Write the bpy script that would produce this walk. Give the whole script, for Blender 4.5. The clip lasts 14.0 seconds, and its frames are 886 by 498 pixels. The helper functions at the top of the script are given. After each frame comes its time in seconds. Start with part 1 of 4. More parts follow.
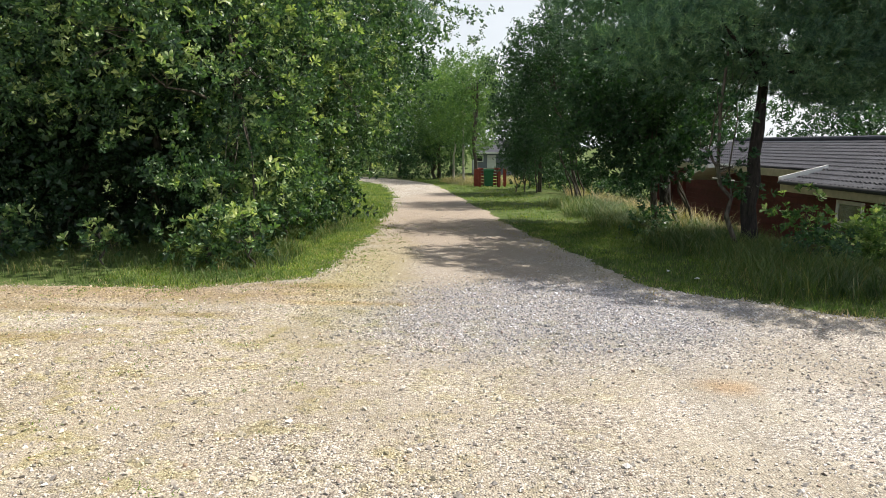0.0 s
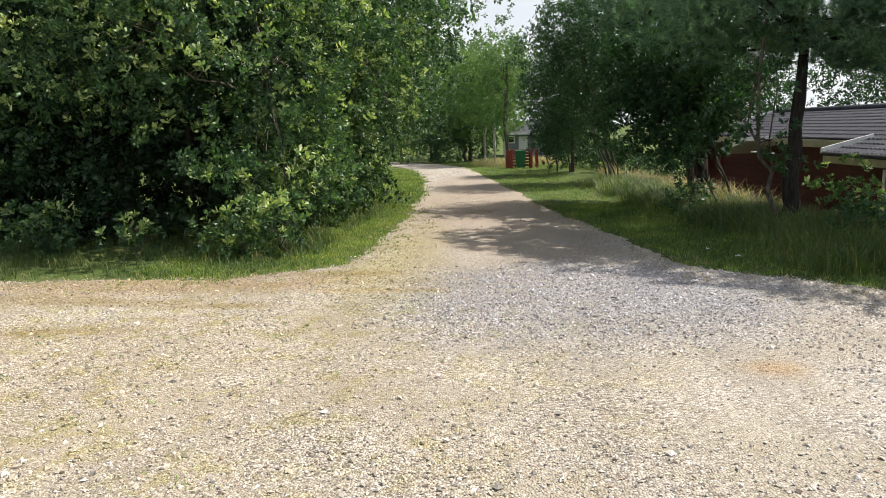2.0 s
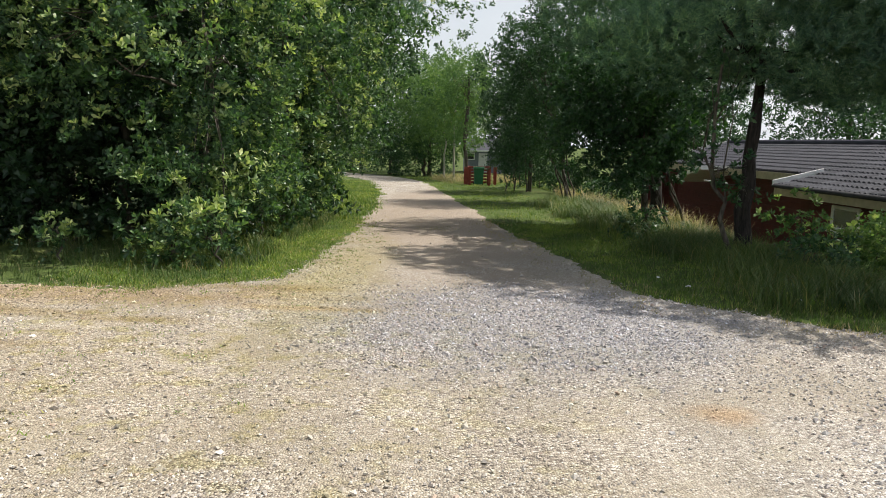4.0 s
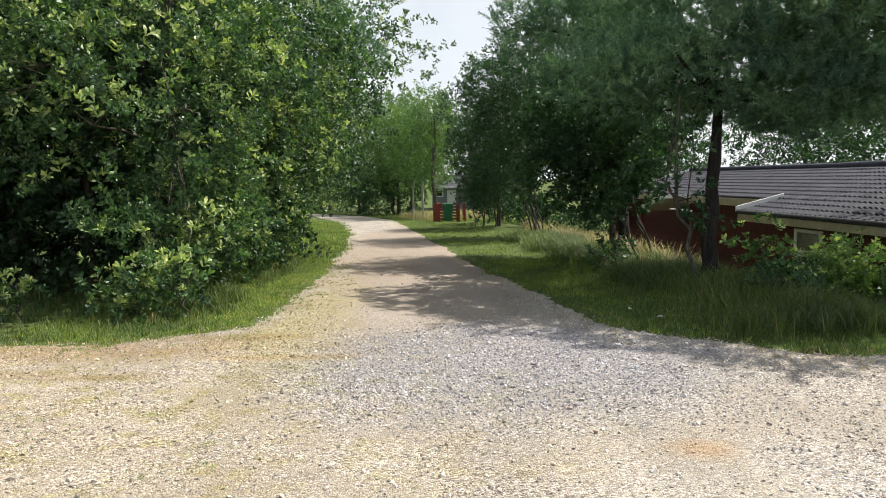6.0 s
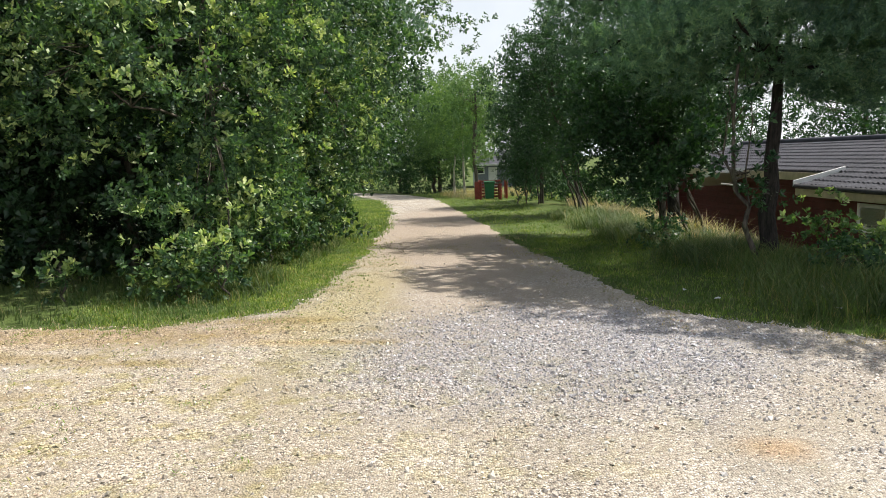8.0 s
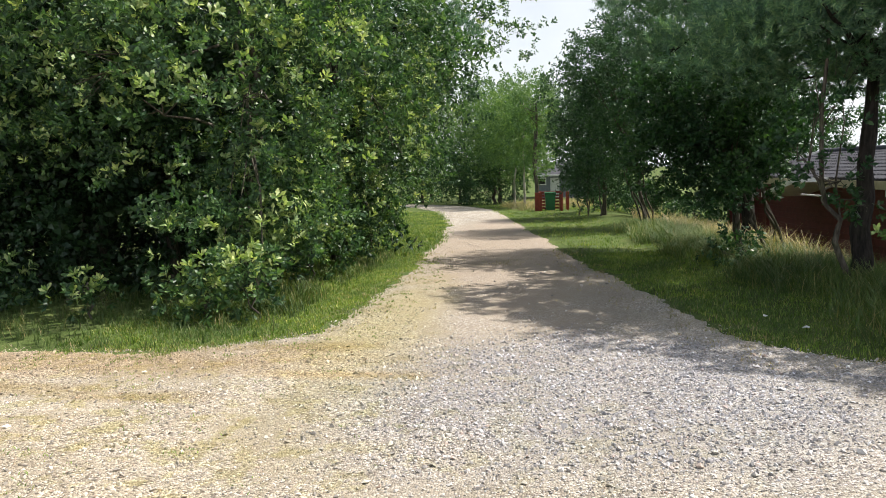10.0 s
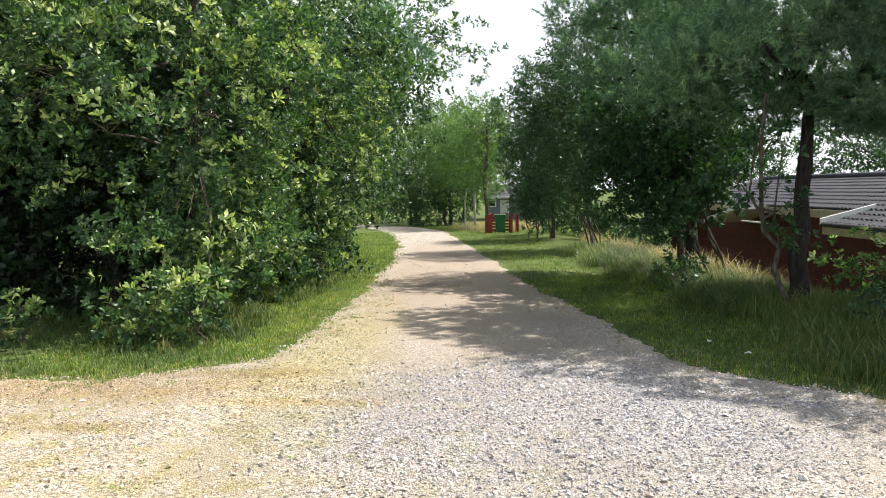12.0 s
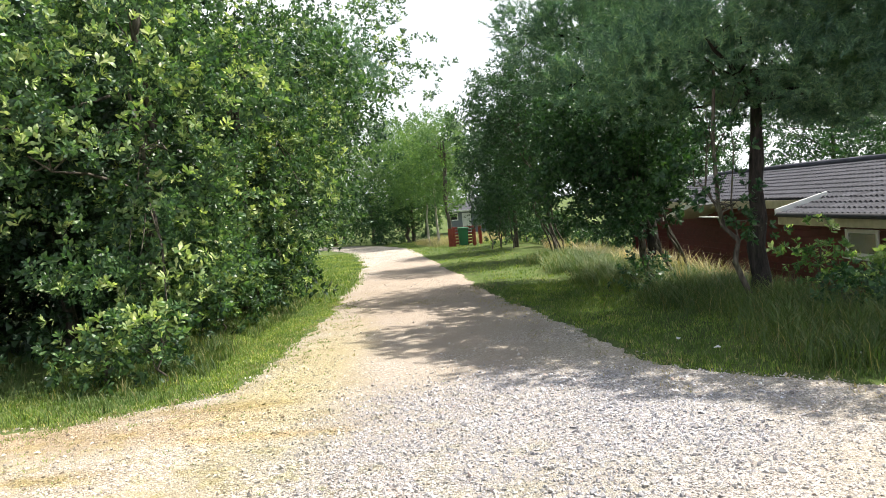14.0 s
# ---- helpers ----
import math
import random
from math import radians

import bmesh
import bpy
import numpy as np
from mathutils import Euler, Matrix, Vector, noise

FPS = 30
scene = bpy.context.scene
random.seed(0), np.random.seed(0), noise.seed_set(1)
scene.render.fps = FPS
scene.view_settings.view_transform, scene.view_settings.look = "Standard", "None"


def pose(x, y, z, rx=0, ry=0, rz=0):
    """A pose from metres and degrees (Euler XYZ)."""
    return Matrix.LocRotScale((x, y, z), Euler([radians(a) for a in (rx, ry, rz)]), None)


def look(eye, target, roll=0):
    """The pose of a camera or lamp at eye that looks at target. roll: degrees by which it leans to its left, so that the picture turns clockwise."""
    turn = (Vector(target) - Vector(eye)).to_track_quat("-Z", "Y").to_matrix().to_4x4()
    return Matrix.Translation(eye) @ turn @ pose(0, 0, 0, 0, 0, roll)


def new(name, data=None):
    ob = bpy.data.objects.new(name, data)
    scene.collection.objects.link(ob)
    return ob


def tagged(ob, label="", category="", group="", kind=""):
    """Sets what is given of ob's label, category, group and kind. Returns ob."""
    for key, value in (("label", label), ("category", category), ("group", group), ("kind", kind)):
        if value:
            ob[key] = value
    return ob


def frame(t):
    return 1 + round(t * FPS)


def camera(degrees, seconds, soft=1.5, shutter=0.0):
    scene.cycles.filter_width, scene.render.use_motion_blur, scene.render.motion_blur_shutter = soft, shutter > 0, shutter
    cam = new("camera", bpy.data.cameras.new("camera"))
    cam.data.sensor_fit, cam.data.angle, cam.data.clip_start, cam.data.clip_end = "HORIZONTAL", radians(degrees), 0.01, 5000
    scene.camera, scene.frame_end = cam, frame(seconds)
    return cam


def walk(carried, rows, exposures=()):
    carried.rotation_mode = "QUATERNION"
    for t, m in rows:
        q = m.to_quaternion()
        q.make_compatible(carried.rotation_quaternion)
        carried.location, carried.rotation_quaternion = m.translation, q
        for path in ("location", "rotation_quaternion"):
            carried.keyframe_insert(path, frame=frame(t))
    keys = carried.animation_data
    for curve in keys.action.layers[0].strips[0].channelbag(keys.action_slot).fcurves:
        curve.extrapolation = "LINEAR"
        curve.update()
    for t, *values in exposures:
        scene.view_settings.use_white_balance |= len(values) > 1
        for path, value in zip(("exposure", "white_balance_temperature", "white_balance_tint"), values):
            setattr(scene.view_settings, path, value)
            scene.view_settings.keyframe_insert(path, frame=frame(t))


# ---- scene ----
cam = camera(64.2, 14.0, soft=0.8)
PATH = [
    (0, (0.094, 0.296, 1.449), (0.071, 2.281, 1.204), 0.4),
    (0.5, (0.12, 0.299, 1.449), (0.083, 2.29, 1.256), -0.1),
    (1, (0.117, 0.333, 1.45), (0.176, 2.318, 1.214), -0.9),
    (1.5, (0.124, 0.351, 1.45), (0.18, 2.337, 1.224), -0.3),
    (2, (0.104, 0.386, 1.447), (-0.015, 2.361, 1.157), -1.6),
    (2.5, (0.112, 0.41, 1.445), (-0.01, 2.388, 1.171), -1.1),
    (3, (0.157, 0.479, 1.426), (0.255, 2.436, 1.024), 0.5),
    (3.5, (0.208, 0.725, 1.433), (0.295, 2.708, 1.189), 2.7),
    (3.7, (0.242, 0.785, 1.435), (0.247, 2.769, 1.177), 1.5),
    (5.8, (0.261, 0.852, 1.484), (0.314, 2.846, 1.342), -0.4),
    (6, (0.268, 0.861, 1.474), (0.349, 2.854, 1.326), -0.8),
    (6.5, (0.247, 0.881, 1.476), (0.186, 2.868, 1.257), -2.0),
    (7, (0.216, 0.918, 1.486), (0.109, 2.903, 1.264), -1.2),
    (7.2, (0.221, 0.942, 1.479), (0.168, 2.931, 1.279), -1.0),
    (9.3, (0.341, 1.741, 1.477), (0.307, 3.728, 1.252), -1.7),
    (9.5, (0.368, 1.824, 1.464), (0.263, 3.811, 1.262), -2.4),
    (10, (0.42, 1.973, 1.464), (0.208, 3.954, 1.292), -1.7),
    (10.5, (0.384, 1.988, 1.48), (0.227, 3.976, 1.328), -2.6),
    (11, (0.39, 1.994, 1.486), (0.256, 3.979, 1.282), -1.8),
    (11.5, (0.384, 1.974, 1.479), (0.38, 3.961, 1.252), -1.2),
    (12, (0.399, 1.985, 1.509), (0.329, 3.98, 1.391), -0.9),
    (12.5, (0.416, 1.997, 1.504), (0.395, 3.995, 1.42), -1.6),
    (13, (0.41, 2.056, 1.503), (0.365, 4.054, 1.41), -2.9),
    (13.5, (0.42, 2.084, 1.493), (0.366, 4.083, 1.457), -5.0),
    (14, (0.424, 2.093, 1.497), (0.455, 4.091, 1.419), -4.9),
]
# the lane falls gently away from the eye
FALL = pose(0, 0, 0, -1.4)
walk(cam, [(t, FALL @ look(eye, target, roll)) for t, eye, target, roll in PATH],
     exposures=[(0, 0.46), (2, 0.42), (3, 0.38), (3.5, 0.25), (6, 0.48), (7, 0.49), (9.5, 0.55), (10, 0.56), (11, 0.68), (12, 0.8), (14, 1.02)])

# ---- sky and sun ----
SUN_TURN, SUN_HIGH = 75.0, 57.0  # degrees from straight ahead to the right; above the horizon
world = bpy.data.worlds.new("sky")
scene.world = world
world.use_nodes = True
wn, wl = world.node_tree.nodes, world.node_tree.links
sky = wn.new("ShaderNodeTexSky")
sky.sky_type, sky.sun_disc = "NISHITA", False
sky.sun_elevation, sky.sun_rotation = radians(SUN_HIGH), radians(SUN_TURN)
sky.air_density, sky.dust_density = 1.0, 2.5
cloud = wn.new("ShaderNodeTexNoise")
cloud.inputs["Scale"].default_value, cloud.inputs["Detail"].default_value = 2.2, 7.0
cramp = wn.new("ShaderNodeValToRGB")
cramp.color_ramp.elements[0].position, cramp.color_ramp.elements[0].color = 0.3, (0.6, 0.6, 0.6, 1)
cramp.color_ramp.elements[1].position, cramp.color_ramp.elements[1].color = 0.6, (1.0, 1.0, 1.0, 1)
wmix = wn.new("ShaderNodeMix")
wmix.data_type = "RGBA"
wmix.inputs["B"].default_value = (9.6, 10.0, 10.4, 1)
wtc = wn.new("ShaderNodeTexCoord")
wl.new(wtc.outputs["Generated"], cloud.inputs["Vector"])
wl.new(cloud.outputs["Fac"], cramp.inputs["Fac"])
wsep = wn.new("ShaderNodeSeparateXYZ")
wl.new(wtc.outputs["Generated"], wsep.inputs["Vector"])
haze = wn.new("ShaderNodeMapRange")  # bright haze low down, clearer sky overhead
haze.inputs["From Min"].default_value, haze.inputs["From Max"].default_value = 0.25, 0.75
haze.inputs["To Min"].default_value, haze.inputs["To Max"].default_value = 1.0, 0.12
wl.new(wsep.outputs["Z"], haze.inputs["Value"])
wfac = wn.new("ShaderNodeMath")
wfac.operation = "MULTIPLY"
wl.new(haze.outputs["Result"], wfac.inputs[0])
wl.new(cramp.outputs["Color"], wfac.inputs[1])
wl.new(wfac.outputs["Value"], wmix.inputs["Factor"])
wl.new(sky.outputs["Color"], wmix.inputs["A"])
wl.new(wmix.outputs["Result"], wn["Background"].inputs["Color"])
wn["Background"].inputs["Strength"].default_value = 0.08
sun_data = bpy.data.lights.new("sun", "SUN")
sun_data.energy, sun_data.angle, sun_data.color = 5.0, radians(0.53), (1.0, 0.94, 0.865)
sun = new("sun", sun_data)
sa, se = radians(SUN_TURN), radians(SUN_HIGH)
sun.matrix_world = look((math.sin(sa) * math.cos(se) * 60, math.cos(sa) * math.cos(se) * 60, math.sin(se) * 60), (0, 0, 0))

# ---- materials ----
def material(name, rough=0.8, spec=0.3):
    m = bpy.data.materials.new(name)
    m.use_nodes = True
    b = m.node_tree.nodes["Principled BSDF"]
    b.inputs["Roughness"].default_value = rough
    b.inputs["Specular IOR Level"].default_value = spec
    return m, m.node_tree.nodes, m.node_tree.links, b


def ramp(nodes, stops):
    r = nodes.new("ShaderNodeValToRGB")
    e = r.color_ramp.elements
    while len(e) < len(stops):
        e.new(0.5)
    for el, (p, c) in zip(e, stops):
        el.position, el.color = p, (*c, 1)
    return r


def noise_node(nodes, links, scale, detail=4.0, vec=None, rough=0.55):
    n = nodes.new("ShaderNodeTexNoise")
    n.inputs["Scale"].default_value, n.inputs["Detail"].default_value = scale, detail
    n.inputs["Roughness"].default_value = rough
    if vec is None:
        g = nodes.new("ShaderNodeNewGeometry")
        vec = g.outputs["Position"]
    links.new(vec, n.inputs["Vector"])
    return n


def mixed(nodes, links, fac, a, b, how="MIX"):
    m = nodes.new("ShaderNodeMix")
    m.data_type, m.blend_type = "RGBA", how
    for key, v in (("Factor", fac), ("A", a), ("B", b)):
        if isinstance(v, (int, float)):
            m.inputs[key].default_value = v
        elif isinstance(v, tuple):
            m.inputs[key].default_value = (*v, 1)
        else:
            links.new(v, m.inputs[key])
    return m.outputs["Result"]


def bump(nodes, links, bsdf, height, strength=0.5, distance=0.01):
    b = nodes.new("ShaderNodeBump")
    b.inputs["Strength"].default_value, b.inputs["Distance"].default_value = strength, distance
    links.new(height, b.inputs["Height"])
    links.new(b.outputs["Normal"], bsdf.inputs["Normal"])


def leaf_material(name, stops, through_light=0.35, rough=0.45, patch=0.7, spec=0.35):
    m, n, l, b = material(name, rough, spec)
    g = n.new("ShaderNodeNewGeometry")
    r = ramp(n, stops)
    l.new(g.outputs["Random Per Island"], r.inputs["Fac"])
    big = noise_node(n, l, patch, 2.0)
    r2 = ramp(n, [(0.32, (0.58, 0.66, 0.7)), (0.68, (1.3, 1.22, 0.95))])
    l.new(big.outputs["Fac"], r2.inputs["Fac"])
    col = mixed(n, l, 1.0, r.outputs["Color"], r2.outputs["Color"], "MULTIPLY")
    l.new(col, b.inputs["Base Color"])
    t = n.new("ShaderNodeBsdfTranslucent")
    tc = mixed(n, l, 1.0, col, (1.45, 1.6, 0.65), "MULTIPLY")
    l.new(tc, t.inputs["Color"])
    mx = n.new("ShaderNodeMixShader")
    mx.inputs["Fac"].default_value = through_light
    l.new(b.outputs["BSDF"], mx.inputs[1])
    l.new(t.outputs["BSDF"], mx.inputs[2])
    l.new(mx.outputs["Shader"], n["Material Output"].inputs["Surface"])
    return m


def bark_material(name, dark, light, scale=9.0):
    m, n, l, b = material(name, 0.9, 0.2)
    tc = n.new("ShaderNodeTexCoord")
    mp = n.new("ShaderNodeMapping")
    mp.inputs["Scale"].default_value = (1, 1, 0.25)
    l.new(tc.outputs["Object"], mp.inputs["Vector"])
    a = noise_node(n, l, scale * 2.5, 6.0, mp.outputs["Vector"])
    c = noise_node(n, l, scale * 0.4, 3.0, tc.outputs["Object"])
    r = ramp(n, [(0.35, dark), (0.65, light)])
    l.new(a.outputs["Fac"], r.inputs["Fac"])
    moss = ramp(n, [(0.5, (1, 1, 1)), (0.7, (0.8, 0.95, 0.65))])
    l.new(c.outputs["Fac"], moss.inputs["Fac"])
    l.new(mixed(n, l, 1.0, r.outputs["Color"], moss.outputs["Color"], "MULTIPLY"), b.inputs["Base Color"])
    bump(n, l, b, a.outputs["Fac"], 0.9, 0.02)
    return m


def paint_material(name, colour, rough=0.6, worn=0.25, scale=6.0):
    m, n, l, b = material(name, rough, 0.35)
    a = noise_node(n, l, scale, 5.0)
    f = noise_node(n, l, scale * 14, 4.0)
    lo = tuple(c * (1 - worn) for c in colour)
    hi = tuple(min(1, c * (1 + worn * 0.4)) for c in colour)
    r = ramp(n, [(0.3, lo), (0.7, hi)])
    l.new(a.outputs["Fac"], r.inputs["Fac"])
    o = n.new("ShaderNodeObjectInfo")
    v = ramp(n, [(0.0, (0.85, 0.85, 0.85)), (1.0, (1.1, 1.1, 1.1))])
    l.new(o.outputs["Random"], v.inputs["Fac"])
    l.new(mixed(n, l, 1.0, r.outputs["Color"], v.outputs["Color"], "MULTIPLY"), b.inputs["Base Color"])
    bump(n, l, b, f.outputs["Fac"], 0.25, 0.004)
    return m


OAK_LEAF = leaf_material("oak_leaf", [(0.0, (0.022, 0.055, 0.03)), (0.45, (0.048, 0.105, 0.052)), (0.8, (0.09, 0.17, 0.08)), (1.0, (0.165, 0.26, 0.12))], 0.33, 0.42, 0.7, 0.42)
YOUNG_LEAF = leaf_material("young_oak_leaf", [(0.0, (0.12, 0.21, 0.09)), (0.55, (0.27, 0.36, 0.16)), (1.0, (0.52, 0.58, 0.32))], 0.32, 0.44, 0.7, 0.42)
TREE_LEAF = leaf_material("tree_leaf", [(0.0, (0.07, 0.14, 0.065)), (0.6, (0.115, 0.2, 0.085)), (1.0, (0.18, 0.27, 0.115))], 0.4, 0.45)
DARK_LEAF = leaf_material("dark_leaf", [(0.0, (0.018, 0.052, 0.026)), (0.6, (0.034, 0.088, 0.038)), (1.0, (0.065, 0.14, 0.055))], 0.25, 0.42)
# near-black leaf: the shade deep inside the thicket, put into the colour
THICKET_SHADE_LEAF = leaf_material("thicket_shade_leaf", [(0.0, (0.01, 0.03, 0.015)), (0.6, (0.02, 0.05, 0.022)), (1.0, (0.035, 0.075, 0.03))], 0.1, 0.45)
NEEDLE = leaf_material("pine_needle", [(0.0, (0.045, 0.115, 0.09)), (0.6, (0.115, 0.225, 0.16)), (1.0, (0.24, 0.37, 0.23))], 0.28, 0.45, 0.9, 0.45)
GRASS = leaf_material("grass_blade", [(0.0, (0.09, 0.15, 0.034)), (0.5, (0.145, 0.225, 0.052)), (0.82, (0.215, 0.29, 0.085)), (1.0, (0.4, 0.36, 0.17))], 0.35, 0.5, 0.9)
STRAW = leaf_material("dry_grass_blade", [(0.0, (0.24, 0.21, 0.12)), (0.6, (0.35, 0.295, 0.195)), (1.0, (0.46, 0.36, 0.25))], 0.3, 0.6)
REEDY = leaf_material("long_grass_blade", [(0.0, (0.055, 0.1, 0.03)), (0.6, (0.085, 0.135, 0.045)), (0.9, (0.14, 0.165, 0.07)), (1.0, (0.3, 0.25, 0.14))], 0.3, 0.55)
PINE_BARK = bark_material("pine_bark", (0.012, 0.011, 0.01), (0.042, 0.036, 0.032))
OAK_BARK = bark_material("oak_bark", (0.035, 0.03, 0.024), (0.13, 0.115, 0.095))
PALE_BARK = bark_material("pale_bark", (0.22, 0.2, 0.17), (0.5, 0.47, 0.42), 5.0)
RED = paint_material("red_timber_paint", (0.11, 0.024, 0.02), 0.65, 0.3)
POST_RED = paint_material("red_post_paint", (0.24, 0.05, 0.035), 0.65, 0.3)
CREAM = paint_material("cream_fascia_paint", (0.5, 0.45, 0.3), 0.55, 0.2)
WHITE = paint_material("white_paint", (0.8, 0.8, 0.78), 0.5, 0.12)
TILE = paint_material("grey_roof_tile", (0.085, 0.087, 0.1), 0.75, 0.3, 3.0)
TILE.node_tree.nodes["Principled BSDF"].inputs["Specular IOR Level"].default_value = 0.08
BIN_GREEN = paint_material("green_plastic", (0.03, 0.16, 0.075), 0.45, 0.15)
BLACK = paint_material("black_rubber", (0.02, 0.02, 0.02), 0.6, 0.2)
GREY_WALL = paint_material("grey_cladding_paint", (0.2, 0.22, 0.26), 0.6, 0.2)
gm, gn, gl, gb = material("window_glass", 0.05, 0.5)
gb.inputs["Base Color"].default_value = (0.6, 0.65, 0.62, 1)
gb.inputs["Transmission Weight"].default_value = 0.75
GLASS = gm


def soil_material():
    m, n, l, b = material("grassy_soil", 0.95, 0.1)
    a = noise_node(n, l, 0.8, 5.0)
    f = noise_node(n, l, 38.0, 6.0)
    r = ramp(n, [(0.3, (0.065, 0.085, 0.03)), (0.5, (0.09, 0.13, 0.038)), (0.7, (0.13, 0.15, 0.055))])
    l.new(a.outputs["Fac"], r.inputs["Fac"])
    r2 = ramp(n, [(0.3, (0.6, 0.6, 0.6)), (0.7, (1.25, 1.25, 1.2))])
    l.new(f.outputs["Fac"], r2.inputs["Fac"])
    l.new(mixed(n, l, 1.0, r.outputs["Color"], r2.outputs["Color"], "MULTIPLY"), b.inputs["Base Color"])
    bump(n, l, b, f.outputs["Fac"], 0.8, 0.03)
    return m


def spot(n, l, x, y, rx, ry, soft=0.5, wob=0.35, scale=1.6):
    """1 inside an uneven patch of ground round (x, y), 0 outside it."""
    g = n.new("ShaderNodeNewGeometry")
    mp = n.new("ShaderNodeMapping")
    mp.inputs["Location"].default_value = (-x / rx, -y / ry, 0)
    mp.inputs["Scale"].default_value = (1 / rx, 1 / ry, 0)
    l.new(g.outputs["Position"], mp.inputs["Vector"])
    ln = n.new("ShaderNodeVectorMath")
    ln.operation = "LENGTH"
    l.new(mp.outputs["Vector"], ln.inputs[0])
    nz = noise_node(n, l, scale, 5.0)
    ad = n.new("ShaderNodeMath")
    ad.operation = "MULTIPLY_ADD"
    l.new(nz.outputs["Fac"], ad.inputs[0])
    ad.inputs[1].default_value = wob * 4
    l.new(ln.outputs["Value"], ad.inputs[2])
    mr = n.new("ShaderNodeMapRange")
    mr.inputs["From Min"].default_value, mr.inputs["From Max"].default_value = 1 + wob * 2 - soft, 1 + wob * 2 + soft
    mr.inputs["To Min"].default_value, mr.inputs["To Max"].default_value = 1, 0
    l.new(ad.outputs["Value"], mr.inputs["Value"])
    return mr.outputs["Result"]


def gravel_colours(n, l, base):
    """Tints the stones and the sand by where they lie: bluish loose gravel, rust, straw, sand."""
    c = mixed(n, l, spot(n, l, 0.9, 7.0, 1.9, 1.7, 0.3), base, mixed(n, l, 1.0, base, (0.88, 0.93, 1.05), "MULTIPLY"))
    c = mixed(n, l, spot(n, l, -3.6, 5.2, 3.6, 3.2, 0.7), c, mixed(n, l, 1.0, c, (1.02, 0.98, 0.89), "MULTIPLY"))
    c = mixed(n, l, spot(n, l, -1.0, 7.35, 0.6, 0.13), c, mixed(n, l, 1.0, c, (1.0, 0.9, 0.74), "MULTIPLY"))
    c = mixed(n, l, spot(n, l, 1.9, 4.72, 0.17, 0.14, 0.6), c, mixed(n, l, 1.0, c, (1.0, 0.84, 0.68), "MULTIPLY"))
    c = mixed(n, l, spot(n, l, -3.6, 7.85, 2.5, 0.5), c, mixed(n, l, 1.0, c, (0.88, 0.79, 0.66), "MULTIPLY"))
    for x, y, rx, ry in ((-3.5, 6.95, 0.75, 0.16), (-2.35, 6.75, 0.5, 0.12), (-3.7, 5.85, 0.8, 0.14), (-1.6, 8.35, 0.7, 0.2), (-4.6, 7.1, 0.9, 0.2)):
        c = mixed(n, l, spot(n, l, x, y, rx, ry, 0.5, 0.4, 2.6), c, mixed(n, l, 1.0, c, (0.84, 0.79, 0.66), "MULTIPLY"))
    for x, y, rx, ry in ((-3.2, 6.5, 0.8, 0.16), (-3.9, 6.3, 0.7, 0.14), (2.2, 4.1, 0.7, 0.5)):
        c = mixed(n, l, spot(n, l, x, y, rx, ry, 0.5, 0.35, 2.0), c, mixed(n, l, 1.0, c, (1.1, 1.12, 1.16), "MULTIPLY"))
    c = mixed(n, l, spot(n, l, -1.0, 9.8, 0.55, 3.2), c, mixed(n, l, 1.0, c, (0.93, 0.92, 0.7), "MULTIPLY"))
    moss = noise_node(n, l, 4.5, 6.0, None, 0.7)
    mr = ramp(n, [(0.5, (0, 0, 0)), (0.6, (1, 1, 1))])
    l.new(moss.outputs["Fac"], mr.inputs["Fac"])
    where = n.new("ShaderNodeMath")
    where.operation = "MULTIPLY"
    l.new(mr.outputs["Color"], where.inputs[0])
    l.new(spot(n, l, -2.9, 5.0, 3.4, 3.6, 0.6), where.inputs[1])
    c = mixed(n, l, where.outputs["Value"], c, mixed(n, l, 1.0, c, (0.9, 0.9, 0.68), "MULTIPLY"))
    return c


